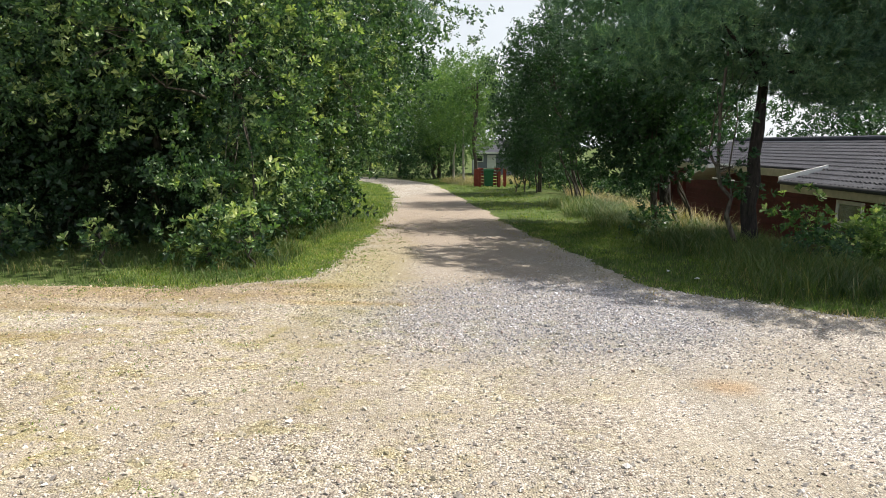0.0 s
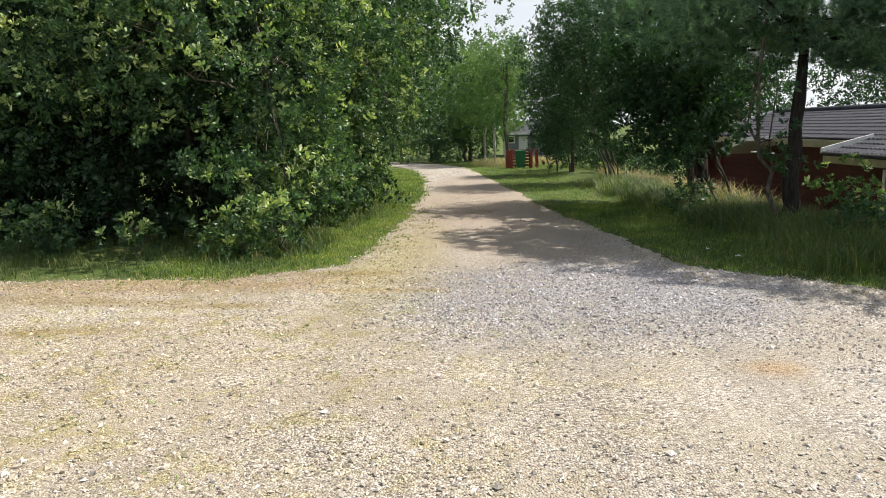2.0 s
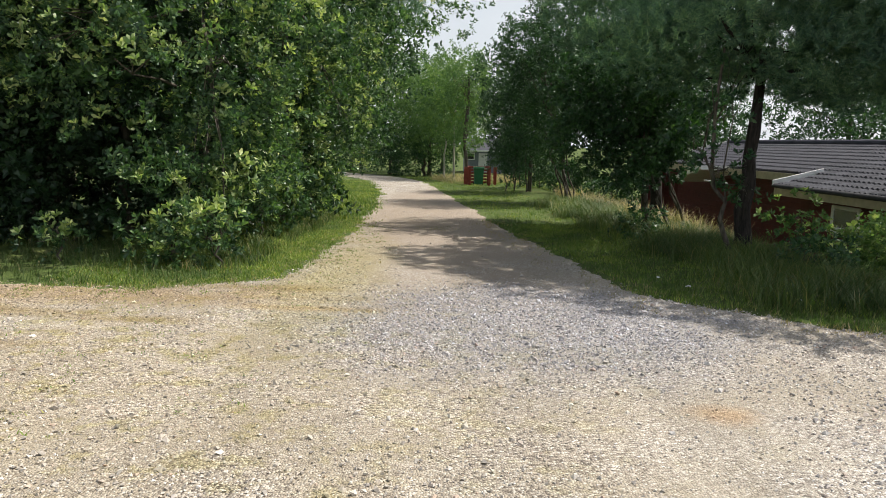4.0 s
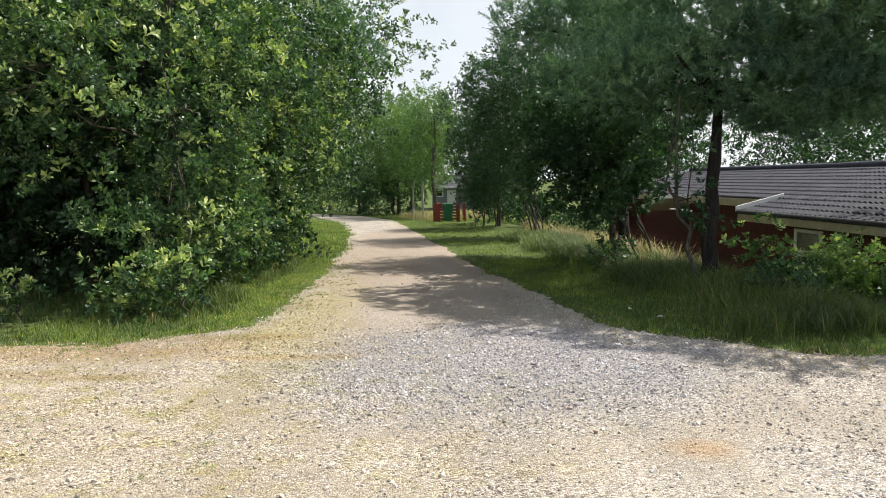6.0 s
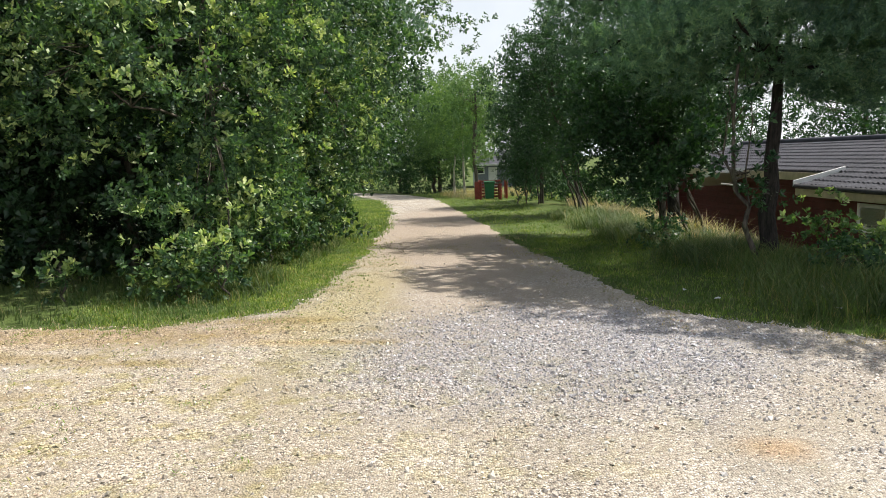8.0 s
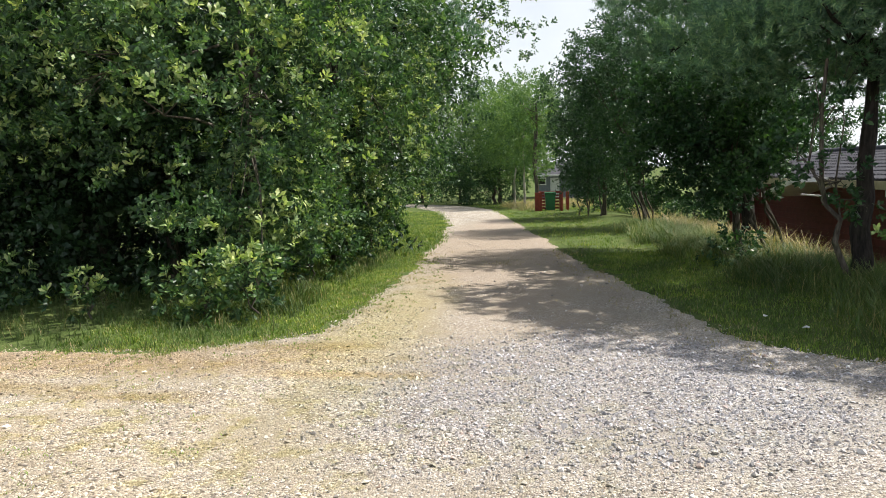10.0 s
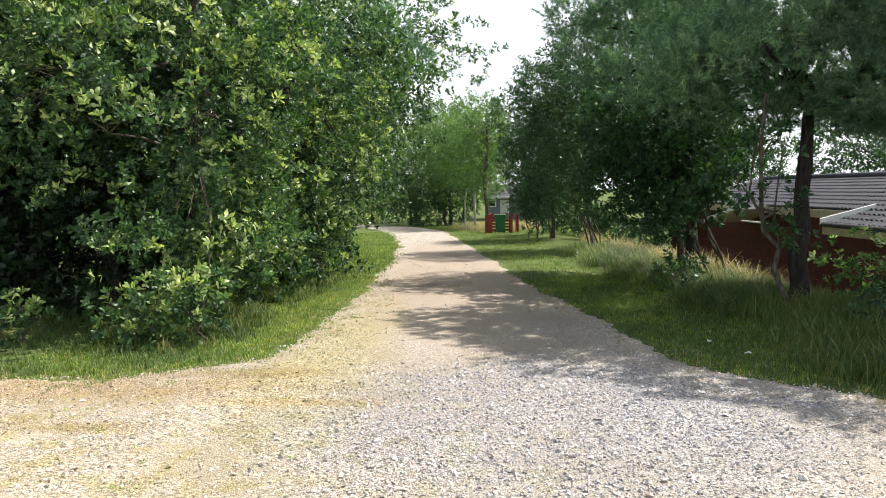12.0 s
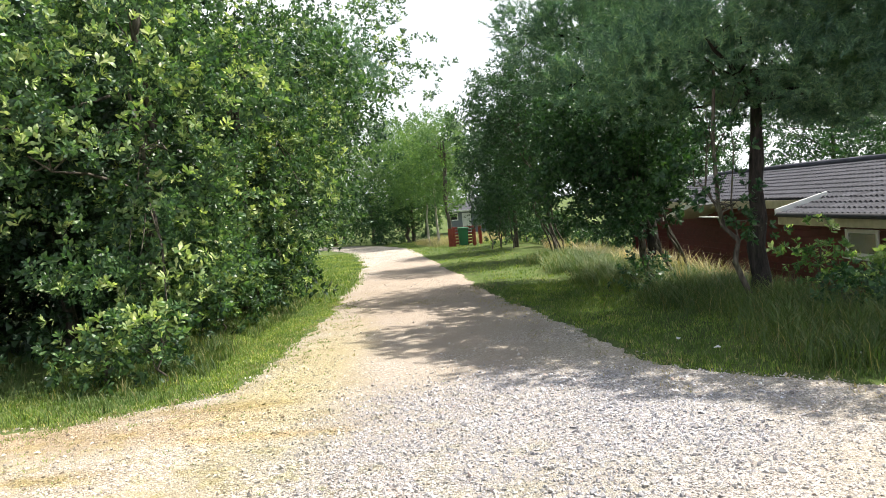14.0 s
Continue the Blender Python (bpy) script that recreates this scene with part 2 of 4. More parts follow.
def road_material():
    m, n, l, b = material("sandy_gravel", 0.95, 0.15)
    g = n.new("ShaderNodeNewGeometry")
    vo = n.new("ShaderNodeTexVoronoi")
    vo.inputs["Scale"].default_value = 80.0
    l.new(g.outputs["Position"], vo.inputs["Vector"])
    sep = n.new("ShaderNodeSeparateColor")
    l.new(vo.outputs["Color"], sep.inputs["Color"])
    st = ramp(n, [(0.0, (0.12, 0.105, 0.095)), (0.3, (0.32, 0.285, 0.245)), (0.75, (0.46, 0.42, 0.355)), (1.0, (0.74, 0.71, 0.66))])
    l.new(sep.outputs["Red"], st.inputs["Fac"])
    a = noise_node(n, l, 0.9, 5.0)
    f = noise_node(n, l, 60.0, 6.0)
    sand = ramp(n, [(0.3, (0.3, 0.265, 0.205)), (0.7, (0.42, 0.375, 0.3))])
    l.new(f.outputs["Fac"], sand.inputs["Fac"])
    pk = ramp(n, [(0.4, (0, 0, 0)), (0.62, (1, 1, 1))])
    l.new(a.outputs["Fac"], pk.inputs["Fac"])
    c = mixed(n, l, pk.outputs["Color"], st.outputs["Color"], mixed(n, l, 0.65, st.outputs["Color"], sand.outputs["Color"]))
    mp = n.new("ShaderNodeMapping")
    mp.inputs["Scale"].default_value = (1.6, 0.35, 1)
    l.new(g.outputs["Position"], mp.inputs["Vector"])
    tracks = noise_node(n, l, 1.0, 6.0, mp.outputs["Vector"], 0.65)
    tr = ramp(n, [(0.35, (0.93, 0.92, 0.9)), (0.65, (1.1, 1.09, 1.07))])
    l.new(tracks.outputs["Fac"], tr.inputs["Fac"])
    c = mixed(n, l, 1.0, c, tr.outputs["Color"], "MULTIPLY")
    packed = spot(n, l, 0.3, 22.0, 2.1, 13.2, 0.25, 0.15)
    c = mixed(n, l, packed, c, mixed(n, l, 0.7, c, (0.37, 0.3, 0.235)))
    l.new(gravel_colours(n, l, c), b.inputs["Base Color"])
    hh = n.new("ShaderNodeMath")
    hh.operation = "MULTIPLY_ADD"
    l.new(vo.outputs["Distance"], hh.inputs[0])
    hh.inputs[1].default_value = -1.4
    l.new(f.outputs["Fac"], hh.inputs[2])
    bump(n, l, b, hh.outputs["Value"], 0.8, 0.012)
    return m


def pebble_material():
    m, n, l, b = material("pebble", 0.8, 0.25)
    g = n.new("ShaderNodeNewGeometry")
    r = ramp(n, [(0.0, (0.24, 0.23, 0.22)), (0.18, (0.36, 0.335, 0.31)), (0.5, (0.46, 0.42, 0.375)), (0.76, (0.6, 0.57, 0.53)), (0.86, (0.46, 0.36, 0.29)), (1.0, (0.82, 0.8, 0.77))])
    l.new(g.outputs["Random Per Island"], r.inputs["Fac"])
    f = noise_node(n, l, 90.0, 3.0)
    r2 = ramp(n, [(0.3, (0.8, 0.8, 0.8)), (0.7, (1.12, 1.12, 1.12))])
    l.new(f.outputs["Fac"], r2.inputs["Fac"])
    l.new(gravel_colours(n, l, mixed(n, l, 1.0, r.outputs["Color"], r2.outputs["Color"], "MULTIPLY")), b.inputs["Base Color"])
    return m


SOIL, ROAD, PEBBLE = soil_material(), road_material(), pebble_material()

# ---- mesh helpers ----
rng = np.random.default_rng(7)


def mesh_of(name, V, F, mat):
    """A triangle mesh from arrays."""
    V, F = np.asarray(V, np.float32), np.asarray(F, np.int32)
    me = bpy.data.meshes.new(name)
    me.vertices.add(len(V))
    me.vertices.foreach_set("co", V.ravel())
    k = F.shape[1]
    me.loops.add(F.size)
    me.loops.foreach_set("vertex_index", F.ravel())
    me.polygons.add(len(F))
    me.polygons.foreach_set("loop_start", np.arange(0, F.size, k, dtype=np.int32))
    me.update(calc_edges=True)
    me.materials.append(mat)
    if name not in ("trunk", "limb", "stem", "gutter", "ridge"):
        me.shade_flat()
    return me


def part(name, me, parent, label=""):
    ob = new(name, me)
    ob.parent = parent
    return tagged(ob, label)


def bm_mesh(name, bm, mat, smooth=False):
    me = bpy.data.meshes.new(name)
    bm.to_mesh(me)
    bm.free()
    me.materials.append(mat)
    for p in me.polygons:
        p.use_smooth = smooth
    return me


def box(name, mat, lo, hi, bevel=0.006, turn=None):
    """A bevelled box between two corners, its own mesh."""
    bm = bmesh.new()
    bmesh.ops.create_cube(bm, size=1)
    s = [h - l for l, h in zip(lo, hi)]
    c = [(h + l) / 2 for l, h in zip(lo, hi)]
    bmesh.ops.scale(bm, vec=s, verts=bm.verts)
    if bevel:
        bmesh.ops.bevel(bm, geom=bm.edges[:], offset=min(bevel, min(s) * 0.3), segments=1, affect="EDGES")
    if turn:
        bmesh.ops.transform(bm, matrix=turn, verts=bm.verts)
    bmesh.ops.translate(bm, vec=c, verts=bm.verts)
    return bm_mesh(name, bm, mat)


def tube(points, radii, sides=8):
    """A tapered, knobbly tube through points. Returns vertices and quads."""
    P = np.array(points, float)
    V, F = [], []
    a = np.linspace(0, 2 * np.pi, sides, endpoint=False)
    for i, p in enumerate(P):
        d = P[min(i + 1, len(P) - 1)] - P[max(i - 1, 0)]
        d /= np.linalg.norm(d) + 1e-9
        u = np.cross(d, (0.3, 0.9, 0.1))
        u /= np.linalg.norm(u) + 1e-9
        w = np.cross(d, u)
        k = radii[i] * (1 + 0.1 * rng.standard_normal(sides))
        V.append(p + np.outer(np.cos(a) * k, u) + np.outer(np.sin(a) * k, w))
    for i in range(len(P) - 1):
        for j in range(sides):
            F.append((i * sides + j, i * sides + (j + 1) % sides, (i + 1) * sides + (j + 1) % sides, (i + 1) * sides + j))
    return np.concatenate(V), np.array(F)


def join(pieces):
    V, F, n = [], [], 0
    for v, f in pieces:
        V.append(v)
        F.append(f + n)
        n += len(v)
    return np.concatenate(V), np.concatenate(F)


def wander(a, b, steps, sway):
    """A crooked line from a to b."""
    a, b = np.array(a, float), np.array(b, float)
    t = np.linspace(0, 1, steps)[:, None]
    P = a + (b - a) * t
    n = rng.standard_normal((steps, 3)) * sway
    n[0] = n[-1] = 0
    return P + n


def leaf(length, width, lobes):
    """One leaf along +y, curling down; lobed like an oak's or plain."""
    if not lobes:
        V = [(0, 0, 0), (0.5 * width, 0.5 * length, 0.02 * length), (-0.5 * width, 0.5 * length, 0.06 * length), (0, length, -0.26 * length)]
        return np.array(V, float), np.array([(0, 1, 2), (1, 3, 2)])
    prof = [(0.0, 0.05), (0.3, 0.3), (0.45, 0.2), (0.68, 0.5), (0.8, 0.36), (1.0, 0.16)] if lobes == 2 else [(0.0, 0.06), (0.66, 0.5), (1.0, 0.14)]
    V, F = [], []
    for y, x in prof:
        sag = 0.12 * y - 0.38 * y * y
        V += [(x * width, y * length, sag * length), (-x * width, y * length, (sag + 0.1 * x) * length)]
    for i in range(len(prof) - 1):
        a, b = 2 * i, 2 * i + 2
        F += [(a, b, b + 1), (a, b + 1, a + 1)]
    return np.array(V, float), np.array(F)


def rot_to(D, roll):
    """Rotation matrices that carry +y to each row of D, rolled about it."""
    D = D / (np.linalg.norm(D, axis=1, keepdims=True) + 1e-9)
    up = np.where(np.abs(D[:, 2:3]) > 0.95, np.array([[1.0, 0, 0]]), np.array([[0, 0, 1.0]]))
    X = np.cross(D, up)
    X /= np.linalg.norm(X, axis=1, keepdims=True) + 1e-9
    Z = np.cross(X, D)
    c, s = np.cos(roll)[:, None], np.sin(roll)[:, None]
    return np.stack([X * c + Z * s, D, Z * c - X * s], axis=2)


def scatter(template, P, D, roll, scale):
    V, F = template
    R = rot_to(np.asarray(D, float), np.asarray(roll, float))
    W = np.einsum("kij,nj->kni", R, V) * np.asarray(scale, float)[:, None, None] + np.asarray(P, float)[:, None, :]
    Fs = F[None] + (np.arange(len(P)) * len(V))[:, None, None]
    return W.reshape(-1, 3), Fs.reshape(-1, F.shape[1])


def sprig(count, length, leaf_len, leaf_wid, lobes, rosette):
    """A shoot with leaves; rosette: the share crowded at the tip."""
    pieces = []
    for i in range(count):
        t = 1.0 if i < count * rosette else rng.uniform(0.15, 0.9)
        a = i * 2.4 + rng.uniform(-0.3, 0.3)
        lift = rng.uniform(0.1, 0.75)
        d = np.array([[math.cos(a), lift + 0.25, math.sin(a) + 0.25]])
        s = rng.uniform(0.7, 1.15)
        v, f = scatter(leaf(leaf_len, leaf_wid, lobes), [(0, t * length, 0)], d, [rng.uniform(-0.6, 0.6)], [s])
        pieces.append((v, f))
    return join(pieces)


def spray(count, length, sprigs):
    """A drooping branchlet set with sprigs."""
    pieces = []
    for i in range(count):
        t = (i + 1) / count
        a = i * 2.4
        d = np.array([[math.cos(a) * 0.8 * (1.1 - t), 0.6 + 0.5 * t, math.sin(a) * 0.45 + 0.25]])
        p = [(rng.normal(0, 0.03), t * length, rng.normal(0, 0.02) - 0.12 * t * t * length)]
        pieces.append(scatter(sprigs[i % len(sprigs)], p, d, [rng.uniform(0, 6.28)], [rng.uniform(0.75, 1.15)]))
    return join(pieces)


def needles(count, length, needle, width):
    """A pine shoot: thin needles all round, brushing forward."""
    V, F = [], []
    for i in range(count):
        t = rng.uniform(0.1, 1.0)
        a, fwd = rng.uniform(0, 2 * np.pi), rng.uniform(0.5, 1.3)
        d = np.array([math.cos(a), fwd, math.sin(a)])
        d /= np.linalg.norm(d)
        s = np.cross(d, rng.standard_normal(3))
        s /= np.linalg.norm(s)
        o = np.array([0, t * length, 0])
        V += [o - s * width / 2, o + s * width / 2, o + d * needle * rng.uniform(0.7, 1.1)]
        F.append((3 * i, 3 * i + 1, 3 * i + 2))
    return np.array(V), np.array(F)


def crown(clumps, per_area, template_list, up=0.35, scatter_in=0.35, size=(0.75, 1.2), under=1.0, gaps=0.0):
    """Shoots over the skins of a heap of clumps (x, y, z, rx, ry, rz)."""
    C = np.array(clumps, float)
    P, D = [], []
    for c in C:
        area = 4 * np.pi * ((c[3] * c[4]) ** 1.6 / 3 + (c[3] * c[5]) ** 1.6 / 3 + (c[4] * c[5]) ** 1.6 / 3) ** (1 / 1.6)
        k = max(4, int(area * per_area))
        n = rng.standard_normal((k, 3))
        n /= np.linalg.norm(n, axis=1, keepdims=True)
        r = 1 - scatter_in * rng.random((k, 1)) ** 1.5
        lump = 1 + 0.18 * np.sin(n[:, :1] * 7 + c[0] * 3) * np.sin(n[:, 1:2] * 6 + c[1]) + 0.12 * np.sin(n[:, 2:3] * 9 + c[2] * 5)
        keep = (n[:, 2] > -0.15) | (rng.random(k) < under)
        n, r, lump = n[keep], r[keep], lump[keep]
        k = len(n)
        P.append(c[:3] + n * c[3:6] * r * lump)
        D.append(n + rng.standard_normal((k, 3)) * 0.45 + (0, 0, up))
    P, D = np.concatenate(P), np.concatenate(D)
    # drop shoots buried deep in a neighbouring clump
    deep = np.zeros(len(P), bool)
    for c in C:
        deep |= (((P - c[:3]) / (c[3:6] * 0.6)) ** 2).sum(1) < 1
    if gaps:
        # dark hollows between the boughs
        q = np.sin(P @ (3.4, 1.3, 3.3) + 0.7) + np.sin(P @ (-2.3, 2.6, 4.0)) + np.sin(P @ (1.9, -2.9, 5.2) + 2.0)
        deep |= (q < -1.5 + 2.2 * gaps) & (rng.random(len(P)) < 0.94)
    P, D = P[~deep], D[~deep]
    out = []
    pick = rng.integers(0, len(template_list), len(P))
    for i, tpl in enumerate(template_list):
        q = pick == i
        if q.any():
            out.append(scatter(tpl, P[q], D[q], rng.uniform(0, 6.28, q.sum()), rng.uniform(*size, q.sum())))
    return join(out)


# ---- ground ----
SLOPE = math.tan(radians(1.4))


def ease(a, b, v):
    t = np.clip((v - a) / (b - a), 0, 1)
    return t * t * (3 - 2 * t)


def ground_z(x, y):
    """The lie of the land: the fall of the lane, and the hollow in which the red house stands."""
    x, y = np.asarray(x, float), np.asarray(y, float)
    dip = ease(5.0, 7.4, x) * (1 - ease(16, 26, x)) * ease(-6, 2, y) * (1 - ease(28, 40, y))
    fade = np.where(y < 70, y, 70 + (y - 70) * 0.1)
    fade = np.where(fade > -30, fade, -30 + (fade + 30) * 0.1)
    bank = 0.1 * ease(2.9, 4.0, x) * (1 - ease(4.6, 6.0, x)) * ease(7, 9, y)
    return -SLOPE * fade - 0.9 * dip + bank + 0.012 * np.sin(x * 2.1 + y * 0.7) * np.sin(y * 1.7 - x * 0.4)


def at(x, y, h=0.0):
    return (x, y, float(ground_z(x, y)) + h)


def wob(x, y):
    return 0.05 * np.sin(x * 1.3 + 0.9 * y) + 0.03 * np.sin(3.1 * y - 1.3 * x + 1) + 0.03 * np.sin(11 * x + 6 * y) + 0.03 * np.sin(17 * y - 9 * x)


def road_in(x, y):
    """Metres inside the edge of the gravel (minus: outside), about."""
    left = -1.52 - 0.0028 * np.maximum(y - 12, 0) ** 2 - 0.006 * np.maximum(y - 45, 0) ** 2 - 0.55 * (1 - ease(8.0, 9.6, y))
    right = 1.5 - 0.083 * (y - 16.5) + 0.25 * (1 - ease(9, 15, y)) - 0.009 * np.maximum(y - 42, 0) ** 2
    lane = np.minimum(x - left, right - x)
    lane = np.minimum(lane, 95 - y)
    yard_edge = 8.2 - 1.2 * ease(2.0, 4.4, x) + 0.35 * (1 - ease(-2.6, -1.6, x)) * ease(-2.8, -2.0, x)
    yard = yard_edge - y
    both = np.maximum(lane, yard) + 0.35 * np.clip(1 - np.abs(lane - yard) / 1.4, 0, 1) ** 2
    return both + wob(x, y)


def sheet(xs, ys, lift, mat, name, keep=None):
    X, Y = np.meshgrid(xs, ys)
    Z = ground_z(X, Y) + lift(X, Y)
    V = np.stack([X, Y, Z], 2).reshape(-1, 3)
    nx, ny = len(xs), len(ys)
    i = np.arange(nx * ny).reshape(ny, nx)
    F = np.stack([i[:-1, :-1], i[:-1, 1:], i[1:, 1:], i[1:, :-1]], 2).reshape(-1, 4)
    if keep is not None:
        F = F[keep(X, Y)[:-1, :-1].ravel()]
        used = np.unique(F)
        back = np.zeros(len(V), int)
        back[used] = np.arange(len(used))
        V, F = V[used], back[F]
    me = mesh_of(name, V, F, mat)
    for p in me.polygons:
        p.use_smooth = True
    return me


def graded(marks):
    """Grid lines: (start, step) pairs, then the end."""
    out = []
    for (a, s), (b, _) in zip(marks[:-1], marks[1:]):
        out += list(np.arange(a, b - s * 0.5, s))
    return np.array(out + [marks[-1][0]])


gx = graded([(-1500, 250), (-250, 50), (-50, 10), (-20, 1.0), (-8, 0.25), (9, 0.5), (26, 4), (50, 50), (250, 250), (1500, 0)])
gy = graded([(-1500, 250), (-250, 50), (-50, 10), (-10, 1.0), (0, 0.25), (30, 0.5), (60, 2), (100, 10), (250, 250), (3000, 0)])
tagged(new("ground", sheet(gx, gy, lambda x, y: np.zeros_like(x), SOIL, "ground")), "green grassy earth with short lawn and bare soil", "ground", kind="structure")
rx = graded([(-24, 1.0), (-7, 0.125), (7, 1.0), (24, 0)])
ry = graded([(-24, 1.0), (0, 0.125), (30, 0.5), (95, 0)])
tagged(new("road", sheet(rx, ry, lambda x, y: np.clip(road_in(x, y) * 0.06, -0.03, 0.012), ROAD, "road", lambda x, y: road_in(x, y) > -0.45)),
       "pale sandy gravel yard and unpaved lane", "road", kind="structure")

# ---- trees and bushes ----
OAK_SPRIGS = [sprig(11, 0.12, 0.088, 0.04, 1, 0.6) for _ in range(5)]
TIP_SPRIGS = [sprig(12, 0.12, 0.095, 0.042, 2, 0.7) for _ in range(6)]
OAK_SPRAYS = [spray(5, 0.38, OAK_SPRIGS) for _ in range(6)]
MID_SPRIGS = [sprig(9, 0.25, 0.12, 0.062, False, 0.5) for _ in range(3)]
MID_SPRAYS = [spray(6, 0.7, MID_SPRIGS) for _ in range(3)]
SMALL_SPRIGS = [sprig(10, 0.26, 0.085, 0.048, False, 0.3) for _ in range(4)]
FAR_SPRIGS = [sprig(12, 0.6, 0.18, 0.085, False, 0.3) for _ in range(4)]
PINE_SHOOTS = [needles(38, 0.15, 0.09, 0.0095) for _ in range(4)]


def heap(n, centre, spread, size, flat=0.75):
    """Clumps strewn through an egg-shaped space."""
    out = []
    for _ in range(n):
        d = rng.standard_normal(3)
        d *= rng.random() ** 0.3 / np.linalg.norm(d)
        s = rng.uniform(*size)
        out.append((*(np.array(centre) + d * spread), s, s * rng.uniform(0.8, 1.2), s * flat))
    return out


def tree(name, label, category, base, trunk_to, trunk_r, clumps, density, sprigs, leaf_mat, bark, limbs=7, group="", sway=0.08, lift=0.35, limb_from=0.45, size=(0.75, 1.2), inner=0.35, young=0.0, stems=(), line=None, under=1.0, gaps=0.0):
    """A tapered trunk, crooked limbs into the clumps and a crown of shoots."""
    root = new(name)
    root.location = base
    b = np.array(base, float)
    if line is None:
        top = np.array(trunk_to, float) - b
        line = wander((0, 0, -0.15), top, 9, sway)
    else:
        line = np.array(line, float) - b
    k = len(line)
    rad = trunk_r * (1 - 0.55 * np.linspace(0, 1, k) ** 0.8)
    rad[0] *= 1.4
    part("trunk", mesh_of("trunk", *tube(line, rad, 10), bark), root)
    for foot, tip in stems:
        w = wander(np.array(foot) - b, np.array(tip) - b, 8, 0.035)
        part("stem", mesh_of("stem", *tube(w, 0.032 * (1 - 0.5 * np.linspace(0, 1, 8)), 7), bark), root)
    C = np.array(clumps, float)
    C[:, :3] -= b
    for i in rng.permutation(len(C))[:limbs]:
        s = line[int(rng.uniform(limb_from, 1.0) * (k - 1))]
        r = trunk_r * rng.uniform(0.2, 0.38)
        way = wander(s, C[i, :3], 6, sway * 0.9)
        pieces = [tube(way, r * (1 - 0.75 * np.linspace(0, 1, 6)), 6)]
        for _ in range(3):
            e = C[i, :3] + rng.standard_normal(3) * C[i, 3:6] * 0.6
            pieces.append(tube(wander(way[rng.integers(2, 5)], e, 5, 0.04), r * 0.35 * (1 - 0.8 * np.linspace(0, 1, 5)), 5))
        part("limb", mesh_of("limb", *join(pieces), bark), root)
    part("crown", mesh_of("crown", *crown(C, density, sprigs, lift, inner, size, under, gaps), leaf_mat), root)
    if young:
        tagged(part("young_foliage", mesh_of("young_foliage", *crown(C, young, TIP_SPRIGS, 0.9, 0.08, (0.75, 1.25), 0.1, gaps), YOUNG_LEAF), root, "pale yellow-green young leaves"), kind="stuff")
    return tagged(root, label, category, group)


# the oak thicket along the lane: bushy oaks whose crowns run together
def thicket_oak(x, y, h, r, skirt, density, label, n=26, sprays=None, young=0.0, extra=(), bunch=(0.5, 0.95), hem=(-0.45, 0.85), hollow=-99.0):
    z = float(ground_z(x, y))
    cl = heap(n, (x, y, z + h * 0.58), (r * 0.88, r * 0.88, h * 0.42), bunch, 0.62)
    cl += heap(max(4, n // 2), (x + hem[0], y, z + skirt), (r * hem[1], r * 0.8, 0.55), (bunch[0] * 0.8, bunch[1] * 0.75), 0.7)
    cl += list(extra)
    cl = [c for c in cl if c[0] > hollow or c[2] - z > 1.7 + 0.25 * math.sin(c[0] * 3)]
    return tree("oak_tree", label, "oak tree", (x, y + 1.2, z), (x + rng.uniform(-0.4, 0.4), y + 1.0, z + h * 0.85), 0.1, cl, density, sprays or OAK_SPRAYS, OAK_LEAF, OAK_BARK, 8, "oaks along the lane", young=young, inner=0.4, under=0.12, gaps=0.52 if young > 5 else 0.25)


thicket_oak(-3.75, 11.4, 5.8, 2.2, 1.1, 9.5, "bushy young oak with lobed leaves beside the yard", 80, young=10, bunch=(0.28, 0.6), hem=(0.4, 0.46), hollow=-3.6)
thicket_oak(-6.6, 11.9, 6.2, 2.4, 2.4, 8.5, "bushy young oak with lobed leaves at the thicket's end", 66, young=8, bunch=(0.3, 0.6), hollow=-3.6)
thicket_oak(-3.3, 14.8, 6.4, 2.3, 1.2, 9.0, "leafy oak with branches over the grass verge", 80, None, 9,
            heap(14, (-1.75, 16.0, 2.6), (0.5, 1.2, 1.2), (0.3, 0.55), 0.7), (0.28, 0.6), (-0.6, 0.8))
thicket_oak(-3.5, 18.6, 7.0, 2.4, 1.2, 5.0, "leafy oak with branches over the grass verge", 34, MID_SPRAYS, 3,
            heap(18, (-1.8, 18.4, 3.4), (0.7, 1.3, 1.4), (0.4, 0.7), 0.75))
thicket_oak(-3.9, 23.4, 8.0, 2.6, 1.2, 3.0, "tall leafy oak with a branch reaching over the lane", 36, MID_SPRAYS, 1,
            heap(14, (-0.95, 22.7, 5.5), (0.8, 1.0, 1.4), (0.45, 0.75), 0.7) + [(-0.9, 23.0, 5.0, 0.5, 0.5, 0.4), (-0.2, 23.2, 5.6, 0.45, 0.5, 0.4), (0.5, 23.4, 5.3, 0.4, 0.4, 0.35), (0.8, 23.5, 4.5, 0.3, 0.3, 0.25), (-0.3, 23.2, 6.8, 0.5, 0.5, 0.45), (0.2, 23.0, 4.6, 0.3, 0.3, 0.25)])
thicket_oak(-5.6, 29.0, 7.5, 2.7, 1.0, 4.0, "tall leafy oak beside the lane", 30, MID_SPRAYS)
thicket_oak(-8.0, 36.0, 8.0, 2.8, 1.0, 3.2, "tall leafy oak beside the lane", 30, MID_SPRAYS)
thicket_oak(-11.0, 45.0, 8.0, 3.2, 1.0, 2.6, "tall leafy oak beside the lane", 30, MID_SPRAYS)
thicket_oak(-9.6, 13.0, 7.0, 2.6, 1.4, 4, "leafy oak at the back of the thicket", 28, MID_SPRAYS)
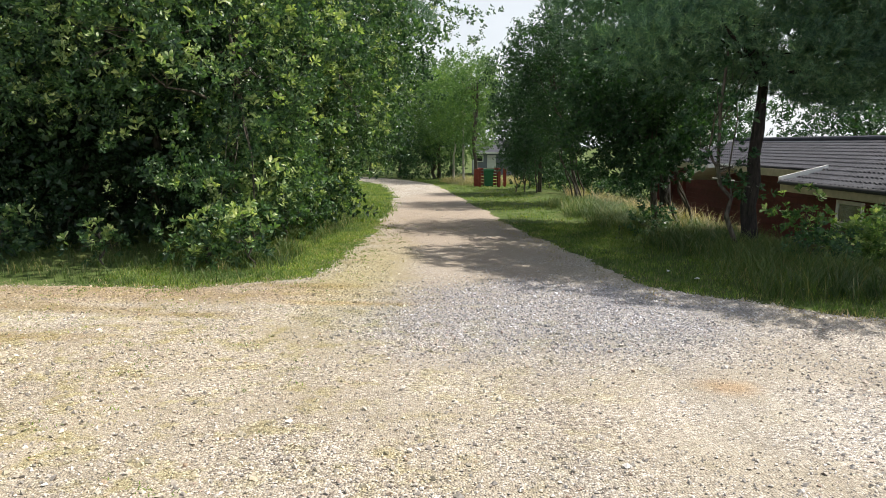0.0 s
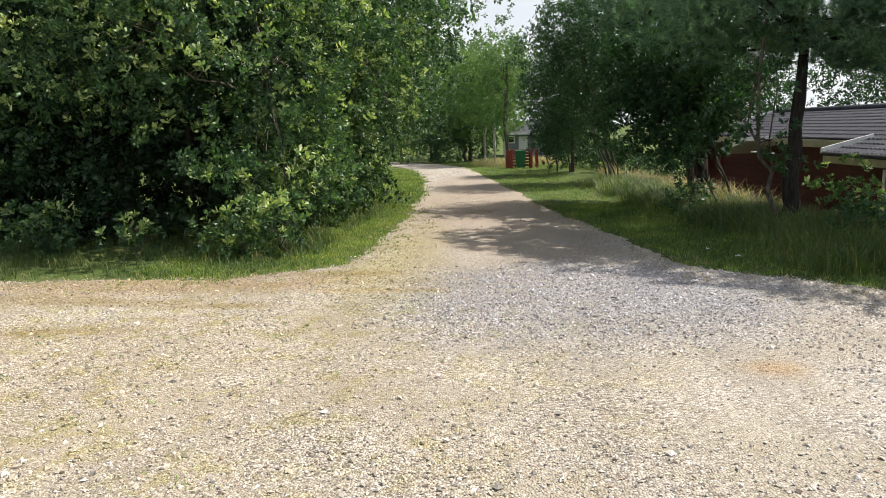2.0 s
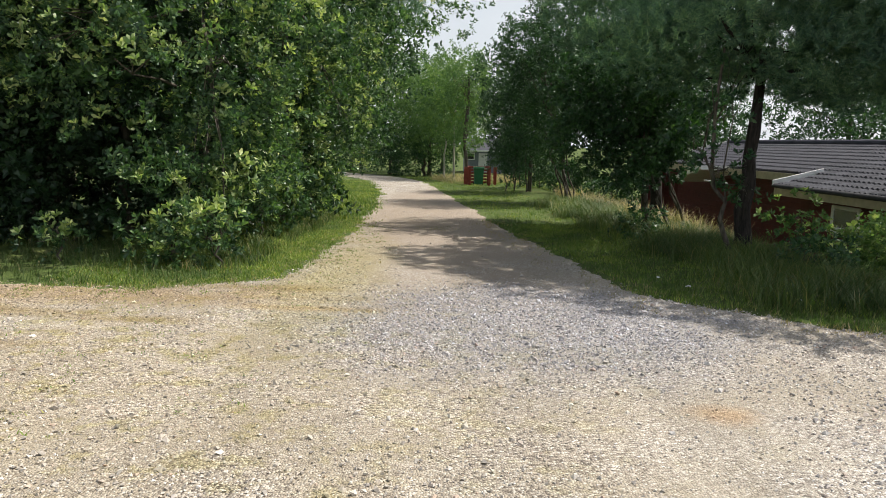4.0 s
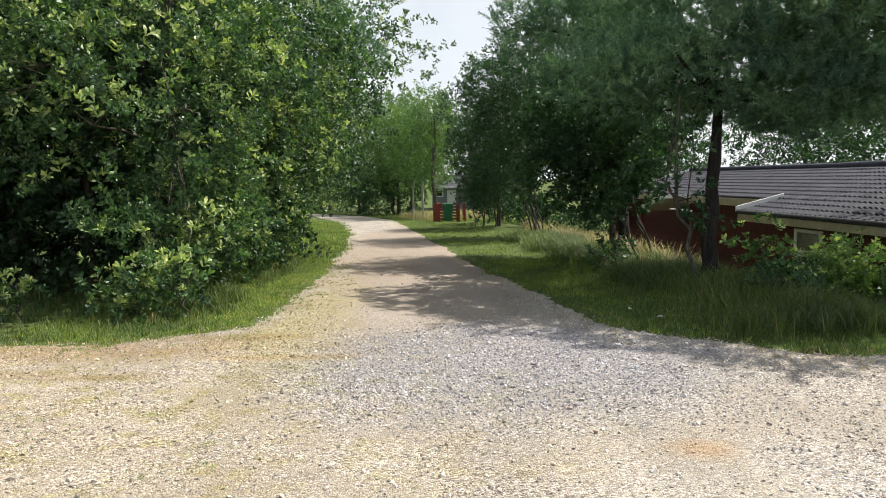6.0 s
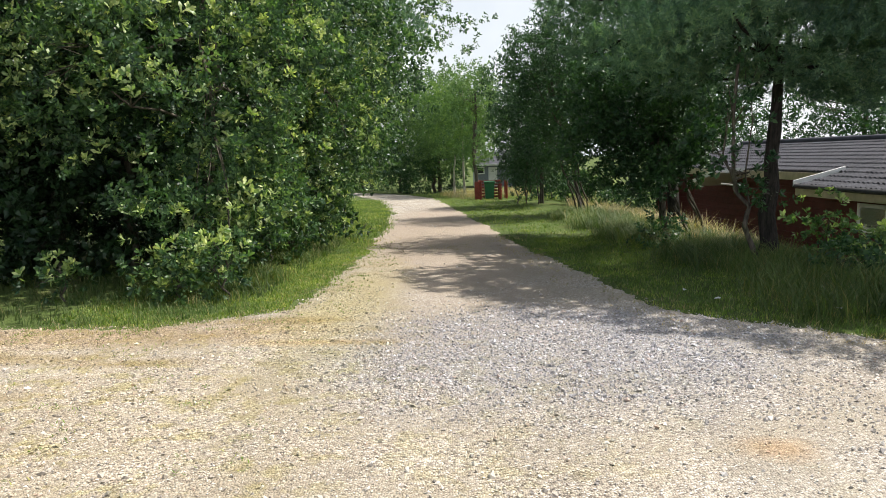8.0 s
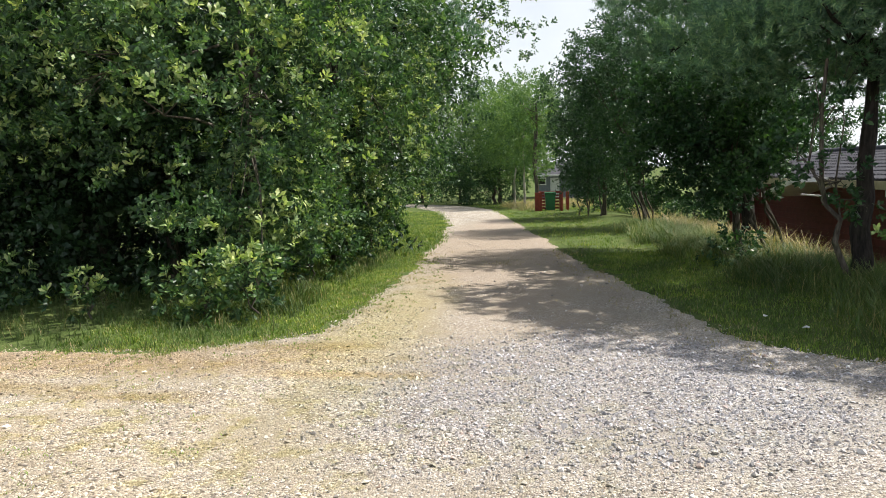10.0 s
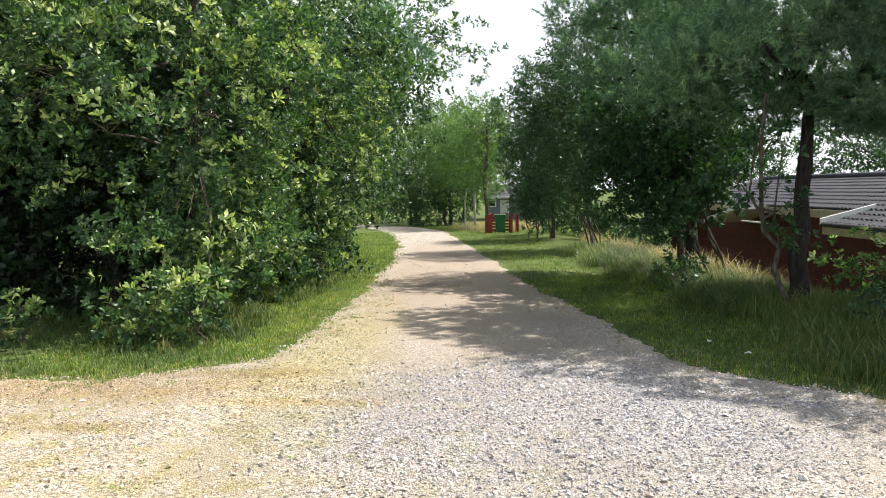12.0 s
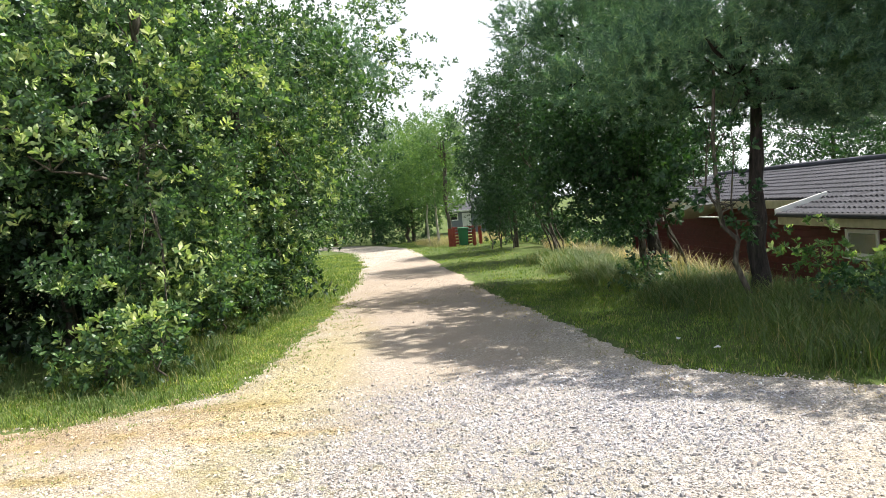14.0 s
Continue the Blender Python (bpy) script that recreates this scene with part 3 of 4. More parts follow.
thicket_oak(-6.6, 16.0, 7.5, 3.0, 1.6, 4.0, "leafy oak at the back of the thicket", 28, MID_SPRAYS)
thicket_oak(-12.5, 17.0, 8.0, 3.2, 1.2, 1.7, "leafy oak at the back of the thicket", 28, MID_SPRAYS)

# added oaks, hidden by the thicket, that stop light from entering behind it
for x, y in ((-15, 12), (-12, 23), (-10.5, 29), (-14, 36)):
    thicket_oak(x, y, 8.0, 3.4, 1.0, 1.2, "unseen oak added behind the thicket to keep light out", 28, MID_SPRAYS)
# added filler trees that close the thicket's inside, their near-black leaves painting its deep shade
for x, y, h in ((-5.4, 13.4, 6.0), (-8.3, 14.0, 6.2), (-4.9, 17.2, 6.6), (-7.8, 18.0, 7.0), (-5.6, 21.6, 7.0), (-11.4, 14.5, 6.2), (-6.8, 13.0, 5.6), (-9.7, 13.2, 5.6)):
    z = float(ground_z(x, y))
    tree("shade_filler_tree", "near-black filler foliage added as shade inside the oak thicket", "tree", (x, y, z), (x, y, z + h * 0.8), 0.1,
         heap(30, (x, y, z + h * 0.5), (1.3, 0.8, h * 0.46), (0.6, 0.95), 0.85) + heap(12, (x, y, z + 0.75), (1.5, 0.7, 0.55), (0.5, 0.75), 0.9), 2.7, MID_SPRAYS, THICKET_SHADE_LEAF, OAK_BARK, 5, "thicket hollies", size=(1.0, 1.5), inner=0.6)


def low_bush(name, x, y, h, r, density, label, mat, n=7, young=0.0, sprigs=None, size=(0.18, 0.34)):
    z = float(ground_z(x, y))
    cl = heap(n, (x, y, z + h * 0.52), (r * 0.75, r * 0.65, h * 0.33), size, 0.8)
    return tree(name, label, "bush", (x, y, z), (x, y, z + h * 0.7), 0.02, cl, density, sprigs or OAK_SPRIGS, mat, OAK_BARK, 7, "low bushes", 0.03, 0.5, young=young)


low_bush("oak_bush", -2.6, 9.8, 0.95, 0.6, 26, "low oak bush with pale green leaf rosettes on the grass edge", OAK_LEAF, 12, 9, None, (0.12, 0.3))
for x, y, h in ((-3.1, 11.5, 1.1), (-3.05, 13.4, 1.2), (-2.9, 15.4, 1.2), (-2.9, 17.6, 1.4), (-3.3, 20.4, 1.5)):
    low_bush("oak_bush", x, y, h, 0.75, 20, "low leafy oak growth under the thicket's edge", OAK_LEAF, 11, 8, None, (0.2, 0.4))
low_bush("oak_bush", -3.25, 9.85, 0.7, 0.6, 24, "low oak shoots under the edge of the thicket", OAK_LEAF, 9, 12, None, (0.12, 0.26))
low_bush("oak_bush", -4.75, 9.95, 0.65, 0.5, 24, "low oak shoots with pale leaf tips under the thicket", OAK_LEAF, 5, 16, None, (0.12, 0.25))
low_bush("oak_bush", -6.4, 10.3, 0.8, 0.8, 24, "low oak shoots under the dark thicket", OAK_LEAF, 6, 6)

# ---- trees beside the red house ----
def pine(base, top, r, clumps, density, label, limbs=12):
    return tree("pine_tree", label, "pine tree", base, top, r, clumps, density, PINE_SHOOTS, NEEDLE, PINE_BARK, limbs, "pines by the house", 0.018, 0.8, 0.88, (0.8, 1.3), 0.4, under=0.75)


pine(at(4.82, 11.6), (4.97, 11.7, 2.9), 0.14,
     heap(84, (5.3, 12.0, 4.4), (2.5, 2.3, 1.5), (0.35, 0.7), 0.6) + heap(30, (4.9, 12.0, 2.95), (2.3, 1.5, 0.5), (0.4, 0.75), 0.5) + heap(44, (6.5, 11.3, 2.7), (2.1, 1.3, 0.55), (0.4, 0.65), 0.5) + heap(40, (6.9, 12.7, 2.75), (2.2, 1.1, 0.5), (0.4, 0.65), 0.55) + heap(12, (4.2, 12.7, 2.9), (0.7, 0.8, 0.45), (0.3, 0.5), 0.55) + heap(22, (5.0, 10.7, 3.1), (2.1, 0.8, 0.5), (0.4, 0.65), 0.5)
     + heap(30, (5.4, 11.2, 5.1), (1.7, 1.2, 0.7), (0.5, 0.8), 0.55), 38,
     "mountain pine with dark scaly trunk and wide dense crown", 9)
pine(at(6.25, 9.2), (6.6, 9.4, 3.8), 0.17, heap(50, (6.7, 9.5, 4.2), (2.3, 1.8, 1.2), (0.5, 0.9), 0.55) + heap(24, (7.3, 10.6, 2.9), (1.6, 1.0, 0.5), (0.4, 0.65), 0.5), 34, "mountain pine with a thick dark trunk near the yard")
pine(at(5.2, 17.2), (4.9, 17.2, 5.0), 0.15, heap(80, (4.4, 17.0, 4.6), (1.9, 2.0, 2.0), (0.35, 0.75), 0.65), 34, "tall dark pine standing beside the lane verge")

pine(at(-4.3, 21.2), (-3.4, 21.0, 6.0), 0.13, heap(34, (-2.0, 20.6, 4.6), (1.1, 1.2, 1.8), (0.45, 0.8), 0.6), 26, "blue-green pine crowded between the oaks")

snag = [o for o in scene.objects if o.name == "pine_tree"][0]
twig = wander((0.75, -1.3, 3.9), (0.1, -1.5, 4.7), 6, 0.03)
part("dead_branch", mesh_of("limb", *join([tube(twig, [0.02, 0.018, 0.015, 0.012, 0.008, 0.004], 6), tube(wander(twig[2], twig[2] + (-0.25, 0, 0.1), 4, 0.02), [0.01, 0.008, 0.006, 0.003], 5), tube(wander(twig[3], twig[3] + (0.05, 0, 0.35), 4, 0.02), [0.009, 0.007, 0.005, 0.003], 5)]), PALE_BARK), snag, "bare pale dead branch")


def leafy(name, label, base, top, r, clumps, density, mat, sprigs, group="", limbs=8, bark=None, **more):
    return tree(name, label, "tree", base, top, r, clumps, density, sprigs, mat, bark or OAK_BARK, limbs, group, 0.07, **more)


g = float(ground_z(5.0, 15.2))
leafy("oak_tree", "dark young oak with several crooked stems and broad hanging leaves", at(4.5, 15.0), (4.0, 15.0, 2.4), 0.075,
      heap(66, (3.85, 14.8, 2.15), (1.35, 1.1, 1.2), (0.3, 0.6), 0.8) + heap(10, (3.5, 14.1, 0.95), (0.7, 0.5, 0.4), (0.16, 0.32), 0.8), 34, DARK_LEAF, OAK_SPRIGS, "trees by the house",
      stems=[((5.25, 15.2, g), (4.7, 15.1, g + 1.3)), ((5.1, 15.3, g), (4.8, 15.2, g + 1.2)), ((5.4, 15.6, g), (4.8, 15.5, g + 1.4)), ((4.9, 15.0, g), (4.3, 14.9, g + 1.3)), ((4.75, 14.7, g), (4.2, 14.7, g + 1.5))])
g = float(ground_z(4.7, 25.5))
leafy("willow_tree", "dark leafy tree with several slanting stems beside the lane", at(4.6, 25.6), (3.6, 25.4, 4.2), 0.07,
      heap(44, (4.1, 24.6, 3.6), (2.0, 2.4, 2.5), (0.5, 0.95), 0.8), 24, DARK_LEAF, SMALL_SPRIGS, "trees by the house",
      stems=[((4.75, 25.5, g), (3.9, 25.4, g + 2.6)), ((4.6, 25.4, g), (3.6, 25.3, g + 2.5)), ((4.85, 25.7, g), (4.2, 25.6, g + 2.7)), ((4.4, 25.2, g), (3.7, 25.2, g + 2.2))])
leafy("willow_tree", "bushy dark leafy tree reaching low beside the bin shelter", at(4.1, 33.0), (4.0, 33.0, 4.5), 0.1,
      heap(46, (4.2, 32.5, 2.9), (1.8, 2.2, 2.5), (0.55, 0.95), 0.8) + heap(14, (3.3, 33.0, 1.4), (0.7, 1.2, 1.1), (0.4, 0.7), 0.8), 24, DARK_LEAF, SMALL_SPRIGS, "trees by the house",
      stems=[((3.2, 34.6, -0.85), (3.1, 34.8, 1.4)), ((3.5, 33.4, -0.82), (3.5, 33.5, 1.4)), ((3.9, 32.2, -0.8), (3.8, 32.3, 1.3))])
leafy("broadleaf_tree", "dark bushy tree beyond the house", at(9.5, 31.0), (9.5, 31, 4.0), 0.12, heap(30, (9.5, 31, 2.6), (2.6, 2.4, 2.6), (0.7, 1.2), 0.8), 12, DARK_LEAF, SMALL_SPRIGS, "trees by the house")

for x, y, h in ((6.6, 27.5, 1.6), (6.0, 31.5, 1.8), (6.4, 36.5, 2.0), (5.4, 39.0, 1.6), (3.75, 36.5, 3.0), (4.2, 38.5, 3.4)):
    z = float(ground_z(x, y))
    leafy("willow_bush", "low green bush in the straw-coloured grass", (x, y, z), (x, y, z + h * 0.7), 0.04, heap(14, (x, y, z + h * 0.5), (0.8, 0.9, h * 0.34), (0.35, 0.6), 0.8), 16, DARK_LEAF, MID_SPRIGS, "low bushes behind the verge", 5)

# the crooked oak sapling in front of the pine
leafy("oak_sapling", "thin crooked oak sapling with sparse leaves", (4.34, 10.8, -0.2), None, 0.045,
      [(4.1, 10.8, 1.2, 0.3, 0.3, 0.25), (4.35, 10.7, 1.05, 0.25, 0.25, 0.2), (3.75, 10.9, 1.6, 0.35, 0.35, 0.25), (4.2, 10.9, 1.9, 0.35, 0.3, 0.3), (3.9, 10.8, 2.3, 0.35, 0.35, 0.3), (4.45, 10.7, 0.85, 0.22, 0.22, 0.2), (4.3, 10.8, 2.6, 0.35, 0.3, 0.3)],
      15, DARK_LEAF, OAK_SPRIGS, "", 7, None,
      line=[(4.34, 10.8, -0.25), (4.33, 10.8, 0.0), (4.22, 10.8, 0.28), (4.17, 10.8, 0.42), (4.2, 10.82, 0.58), (4.23, 10.82, 0.68), (4.07, 10.85, 0.86), (4.02, 10.86, 1.15), (4.0, 10.86, 1.95), (4.06, 10.85, 2.8)])

low_bush("oak_bush", 6.3, 12.7, 1.6, 0.42, 10, "loose oak bush in front of the red wall", TREE_LEAF, 9, 5)
low_bush("hazel_bush", 6.85, 11.4, 1.75, 0.5, 60, "bright green bush beside the red wall", TREE_LEAF, 10, 16, SMALL_SPRIGS, (0.22, 0.36))
for x, y, h in ((4.9, 9.8, 0.42), (3.9, 13.4, 0.42)):
    low_bush("bramble_bush", x, y, h, 0.55, 26, "low dark scrub in the long grass", DARK_LEAF, 8, 0, SMALL_SPRIGS, (0.14, 0.26))
low_bush("hazel_bush", 5.6, 10.6, 0.4, 0.35, 22, "small green bush among the long grass", DARK_LEAF, 6, 3)

# ---- trees beyond the bend ----
def far_tree(x, y, h, r, label, name="broadleaf_tree", mat=None, low=0.1, bark=None, n=34, density=3.4, trunk=0.16):
    z = float(ground_z(x, y))
    mid = h * (0.5 + low / 2)
    return leafy(name, label, (x, y, z), (x, y, z + h * 0.85), trunk,
                 heap(n, (x, y, z + mid), (r * 0.85, r * 0.85, h * (0.46 - low / 2)), (0.8, 1.5), 0.85), density, mat or TREE_LEAF, FAR_SPRIGS, "far trees", 6, bark)


TALL = "tall green broadleaf tree beyond the lane's bend"
for x, y, h, r in [(-4.5, 71, 10.5, 4), (0, 76, 11, 4), (-16, 70, 10, 4.5), (-22, 60, 9, 4.5), (10, 70, 11, 4.5), (17, 58, 10, 5), (-17, 52, 9, 4.0), (15, 44, 7, 3.5), (19, 34, 7, 3.5), (18, 25, 6.5, 3), (-11.5, 55, 9.5, 3.4), (-9, 80, 11, 5)]:
    far_tree(x, y, h, r, TALL, mat=DARK_LEAF if x > 8 else None)
far_tree(-1.0, 61, 10.4, 4.2, "light green tree at the lane's bend", low=0.05, n=64, density=4.6)
far_tree(-4.6, 64, 5.0, 2.8, "dark low bush behind the lane's bend", "hedge_bush", DARK_LEAF, 0.0)
far_tree(-9.0, 72, 5.5, 3.0, "dark low bush behind the lane's bend", "hedge_bush", DARK_LEAF, 0.0, n=26)
far_tree(-1.5, 60, 3.2, 2.0, "dark low bush behind the lane's bend", "hedge_bush", DARK_LEAF, 0.0, n=22)
far_tree(0.95, 52, 9.0, 2.0, "birch with slender pale trunk beyond the lane", "birch_tree", None, 0.3, PALE_BARK, 26, 3.6, 0.09)
far_tree(0.25, 54, 8.6, 2.0, "birch with slender pale trunk beyond the lane", "birch_tree", None, 0.3, PALE_BARK, 26, 3.6, 0.08)
far_tree(1.68, 48, 8.2, 1.8, "slim dark-trunked tree behind the bin shelter", "birch_tree", None, 0.36, OAK_BARK, 26, 3.6, 0.14)

# ---- red house ----
house = new("house")
house.location, house.rotation_euler = (7.53, 16.4, -1.35), (0, 0, radians(2.6))
tagged(house, "low red timber summer house with grey tiled roof and cream fascia", "house")
RISE, EAVE = 0.25, 2.06


def roof_z(x):
    return EAVE + RISE * (x if x <= 3.75 else 7.5 - x)


def slab(name, mat, y0, y1, x0, x1, thick, drop=0.0):
    """A sloping slab that follows the roof between x0 and x1."""
    V = [(x, y, roof_z(x) - drop - d) for y in (y0, y1) for x in (x0, x1) for d in (0, thick)]
    F = [(0, 2, 3, 1), (4, 5, 7, 6), (0, 4, 6, 2), (1, 3, 7, 5), (0, 1, 5, 4), (2, 6, 7, 3)]
    return mesh_of(name, V, F, mat)


UNDER = paint_material("dark_roof_felt", (0.05, 0.05, 0.055), 0.8, 0.2)
part("roof", slab("roof", UNDER, -9, 10.8, 0.9, 3.75, 0.1, 0.06), house, "roof slope under grey tiles")
part("roof", slab("roof", UNDER, -9, 10.8, 3.75, 6.6, 0.1, 0.06), house)
part("roof", slab("roof", UNDER, -9, 0.0, 0.0, 0.9, 0.1, 0.06), house)
part("fascia", box("fascia", CREAM, (-0.03, -9, EAVE - 0.26), (0.0, 0.0, EAVE - 0.05)), house, "cream painted fascia board")
part("fascia", box("fascia", CREAM, (0.87, 0.06, roof_z(0.9) - 0.24), (0.9, 10.8, roof_z(0.9) - 0.05)), house, "cream painted fascia board")
part("soffit", box("soffit", CREAM, (0.0, -9, EAVE - 0.25), (0.4, 0.0, EAVE - 0.23), 0.003), house)
part("soffit", box("soffit", CREAM, (0.9, 0.06, roof_z(0.9) - 0.23), (1.3, 10.5, roof_z(0.9) - 0.21), 0.003), house)
part("gutter", mesh_of("gutter", *tube([(-0.08, -9, EAVE - 0.06), (-0.08, -0.1, EAVE - 0.06)], [0.05, 0.05], 10), UNDER), house)
part("verge_board", slab("verge_board", WHITE, 0.004, 0.05, -0.06, 1.05, 0.13, -0.07), house, "white painted verge board")
part("verge_board", slab("verge_board", WHITE, 10.804, 10.85, 0.85, 3.75, 0.15, -0.07), house, "white painted verge board")
part("ridge", mesh_of("ridge", *tube([(3.75, y, roof_z(3.75) + 0.02) for y in np.linspace(-9, 10.8, 40)], [0.085] * 40, 8), TILE), house, "grey ridge tiles")

# walls of horizontal boards, with openings
WINDOWS_LOW = [(-2.4, -1.5, 1.22, 1.72)]
WINDOWS_HIGH = [(-0.05, 0.55, 1.3, 1.68)]


def board_wall(x, y0, y1, top, holes):
    core = part("wall", box("wall", RED, (x + 0.02, y0, 0), (x + 0.12, y1, top), 0), house, "red painted board wall")
    z = 0.05
    while z < top - 0.02:
        zt = min(z + 0.155, top - 0.005)
        spans = [(y0, y1)]
        for a, b, lo, hi in holes:
            if z < hi and zt > lo:
                spans = [s for p, q in spans for s in ((p, min(q, a)), (max(p, b), q)) if s[1] - s[0] > 0.02]
        for p, q in spans:
            part("board", box("board", RED, (x - 0.006, p + 0.002, z), (x + 0.016, q - 0.002, zt), 0.006), core)
        z += 0.165
    return core


board_wall(0.42, -8.8, -0.35, EAVE - 0.25, WINDOWS_LOW)
board_wall(1.3, -0.35, 10.5, roof_z(0.9) - 0.23, WINDOWS_HIGH)
part("wall", box("wall", RED, (6.0, -8.8, 0), (6.1, 10.5, roof_z(6.3) - 0.1), 0), house)
for yy in (-8.9, 10.5):
    V = [(x, yy + d, z) for d in (0, 0.1) for x, z in ((0.5, 0), (6.1, 0), (6.1, roof_z(6.1) - 0.17), (3.75, roof_z(3.75) - 0.17), (0.5, roof_z(0.5) - 0.17))]
    F = [(0, 1, 2), (0, 2, 3), (0, 3, 4), (5, 7, 6), (5, 8, 7), (5, 9, 8), (0, 5, 6), (0, 6, 1), (1, 6, 7), (1, 7, 2), (2, 7, 8), (2, 8, 3), (3, 8, 9), (3, 9, 4), (4, 9, 5), (4, 5, 0)]
    part("gable_wall", mesh_of("gable_wall", V, F, RED), house)


def window(x, y0, y1, z0, z1):
    w = part("window", box("window", BLACK, (x + 0.004, y0 + 0.05, z0 + 0.05), (x + 0.014, y1 - 0.05, z1 - 0.05), 0), house, "small window in a white frame")
    f = 0.07
    for n, lo, hi in (("frame", (x - 0.03, y0, z0), (x + 0.03, y0 + f, z1)), ("frame", (x - 0.03, y1 - f, z0), (x + 0.03, y1, z1)),
                      ("frame", (x - 0.03, y0 + f, z1 - f), (x + 0.03, y1 - f, z1)), ("frame", (x - 0.03, y0 + f, z0), (x + 0.03, y1 - f, z0 + f)),
                      ("sill", (x - 0.08, y0 - 0.04, z0 - 0.04), (x - 0.01, y1 + 0.04, z0 - 0.002))):
        part(n, box(n, WHITE, lo, hi), w, "white painted wood")
    part("pane", box("pane", GLASS, (x - 0.008, y0 + f, z0 + f), (x - 0.002, y1 - f, z1 - f), 0), w)


for y0, y1, z0, z1 in WINDOWS_LOW:
    window(0.42, y0, y1, z0, z1)
for y0, y1, z0, z1 in WINDOWS_HIGH:
    window(1.3, y0, y1, z0, z1)

# porch canopy with a white barge board at the far end of the front
V = [(x, y, z - d) for d in (0, 0.12) for x, y, z in ((0.1, 6.6, 1.85), (0.1, 4.4, 2.3), (1.3, 4.4, 2.3), (1.3, 6.6, 1.85))]
F = [(0, 3, 2, 1), (4, 5, 6, 7), (0, 1, 5, 4), (1, 2, 6, 5), (2, 3, 7, 6), (3, 0, 4, 7)]
part("canopy", mesh_of("canopy", V, F, WHITE), house, "white porch canopy")
part("canopy_post", box("canopy_post", RED, (0.15, 6.35, 0), (0.25, 6.45, 1.78)), house)
part("rail", box("rail", WHITE, (0.2, 2.9, 1.86), (0.24, 4.3, 1.9)), house, "thin white rail")

# roof tiles: wavy, each lapping the one below
def tile_mesh():
    W, L, n = 0.15, 0.37, 6
    V, F = [], []
    for d in (0.0, -0.018):
        for k, y in ((0.03, 0.0), (0.0, L)):
            for i in range(n + 1):
                u = i / n
                V.append((y * math.cos(math.atan(RISE)), (u - 0.5) * W, y * math.sin(math.atan(RISE)) + k + d + 0.019 * math.sin(u * 2 * math.pi)))
    m = n + 1
    for i in range(n):
        F += [(i, m + i, m + i + 1), (i, m + i + 1, i + 1)]
        F += [(i, i + 1, 2 * m + i + 1), (i, 2 * m + i + 1, 2 * m + i)]
    return mesh_of("tile", V, F, TILE)


TILE_ME = tile_mesh()
tv = np.array([v.co[:] for v in TILE_ME.vertices])
tf = np.array([p.vertices[:] for p in TILE_ME.polygons])
roof_part = [o for o in house.children if o.name.startswith("roof")][0]
rest = []
COLS, ROWS_N = 134, 12
for c in range(COLS):
    y = -8.85 + c * 0.147
    for r in range(ROWS_N):
        x = -0.04 + r * 0.316
        if y > -0.1 and x < 0.8:
            continue
        p = (x, y + rng.normal(0, 0.002), roof_z(x) - 0.03 + rng.normal(0, 0.002))
        if -3.5 < y < 0.2:
            ob = new("tile", TILE_ME)
            ob.parent, ob.location = roof_part, p
        else:
            rest.append((tv + p, tf))
    for r in range(9):
        x = 7.54 - r * 0.316 - 0.95
        rest.append((tv * (-1, 1, 1) + (x, y, roof_z(x) - 0.03), tf[:, ::-1]))
tagged(part("tile_field", mesh_of("tile_field", *join(rest), TILE), house, "rows of grey roof tiles"), kind="stuff")

# ---- bin shelter and bin ----
bx, by, bz = at(2.25, 42.0)
wbin = new("wheelie_bin")
wbin.location = (bx, by, bz)
tagged(wbin, "green plastic wheelie bin standing in a red shelter", "bin")
bm = bmesh.new()
bmesh.ops.create_cube(bm, size=1)
for v in bm.verts:
    k = 1.0 if v.co.z > 0 else 0.8
    v.co = Vector((v.co.x * 0.58 * k, v.co.y * 0.66 * k, 0.52 + v.co.z * 0.92))
bmesh.ops.bevel(bm, geom=bm.edges[:], offset=0.035, segments=2, affect="EDGES")
part("body", bm_mesh("body", bm, BIN_GREEN), wbin)
part("rim", box("rim", BIN_GREEN, (-0.31, -0.35, 0.93), (0.31, 0.35, 0.985), 0.012), wbin)
part("lid", box("lid", BIN_GREEN, (-0.32, -0.37, 0.99), (0.32, 0.36, 1.06), 0.03), wbin)
part("handle", mesh_of("handle", *tube([(-0.24, 0.4, 1.0), (0.24, 0.4, 1.0)], [0.018, 0.018], 8), BLACK), wbin, "black grip bar")
for sx in (-0.26, 0.26):
    part("wheel", mesh_of("wheel", *tube([(sx - 0.025, 0.3, 0.1), (sx - 0.02, 0.3, 0.1), (sx + 0.02, 0.3, 0.1), (sx + 0.025, 0.3, 0.1)], [0.02, 0.1, 0.1, 0.02], 14), BLACK), wbin, "black rubber wheel")

shelter = new("bin_shelter")
shelter.location = (bx, by, bz)
tagged(shelter, "red timber bin shelter with slatted sides", "shelter")
for sx, side in ((-0.52, -1), (0.6, 1)):
    for yy in (-0.5, 0.7):
        part("post", box("post", POST_RED, (sx - 0.06, yy - 0.06, -0.1), (sx + 0.06, yy + 0.06, 1.1), 0.008), shelter)
    for i in range(6):
        z = 0.08 + i * 0.175
        part("slat", box("slat", POST_RED, (sx + side * 0.062, -0.44, z), (sx + side * 0.09, 0.64, z + 0.12), 0.005), shelter)
for i in range(6):
    z = 0.08 + i * 0.175
    part("slat", box("slat", POST_RED, (-0.45, 0.71, z), (0.53, 0.735, z + 0.12), 0.005), shelter)
part("screen", box("screen", POST_RED, (-0.86, -0.46, 0.05), (-0.59, -0.43, 1.06), 0.005), shelter)
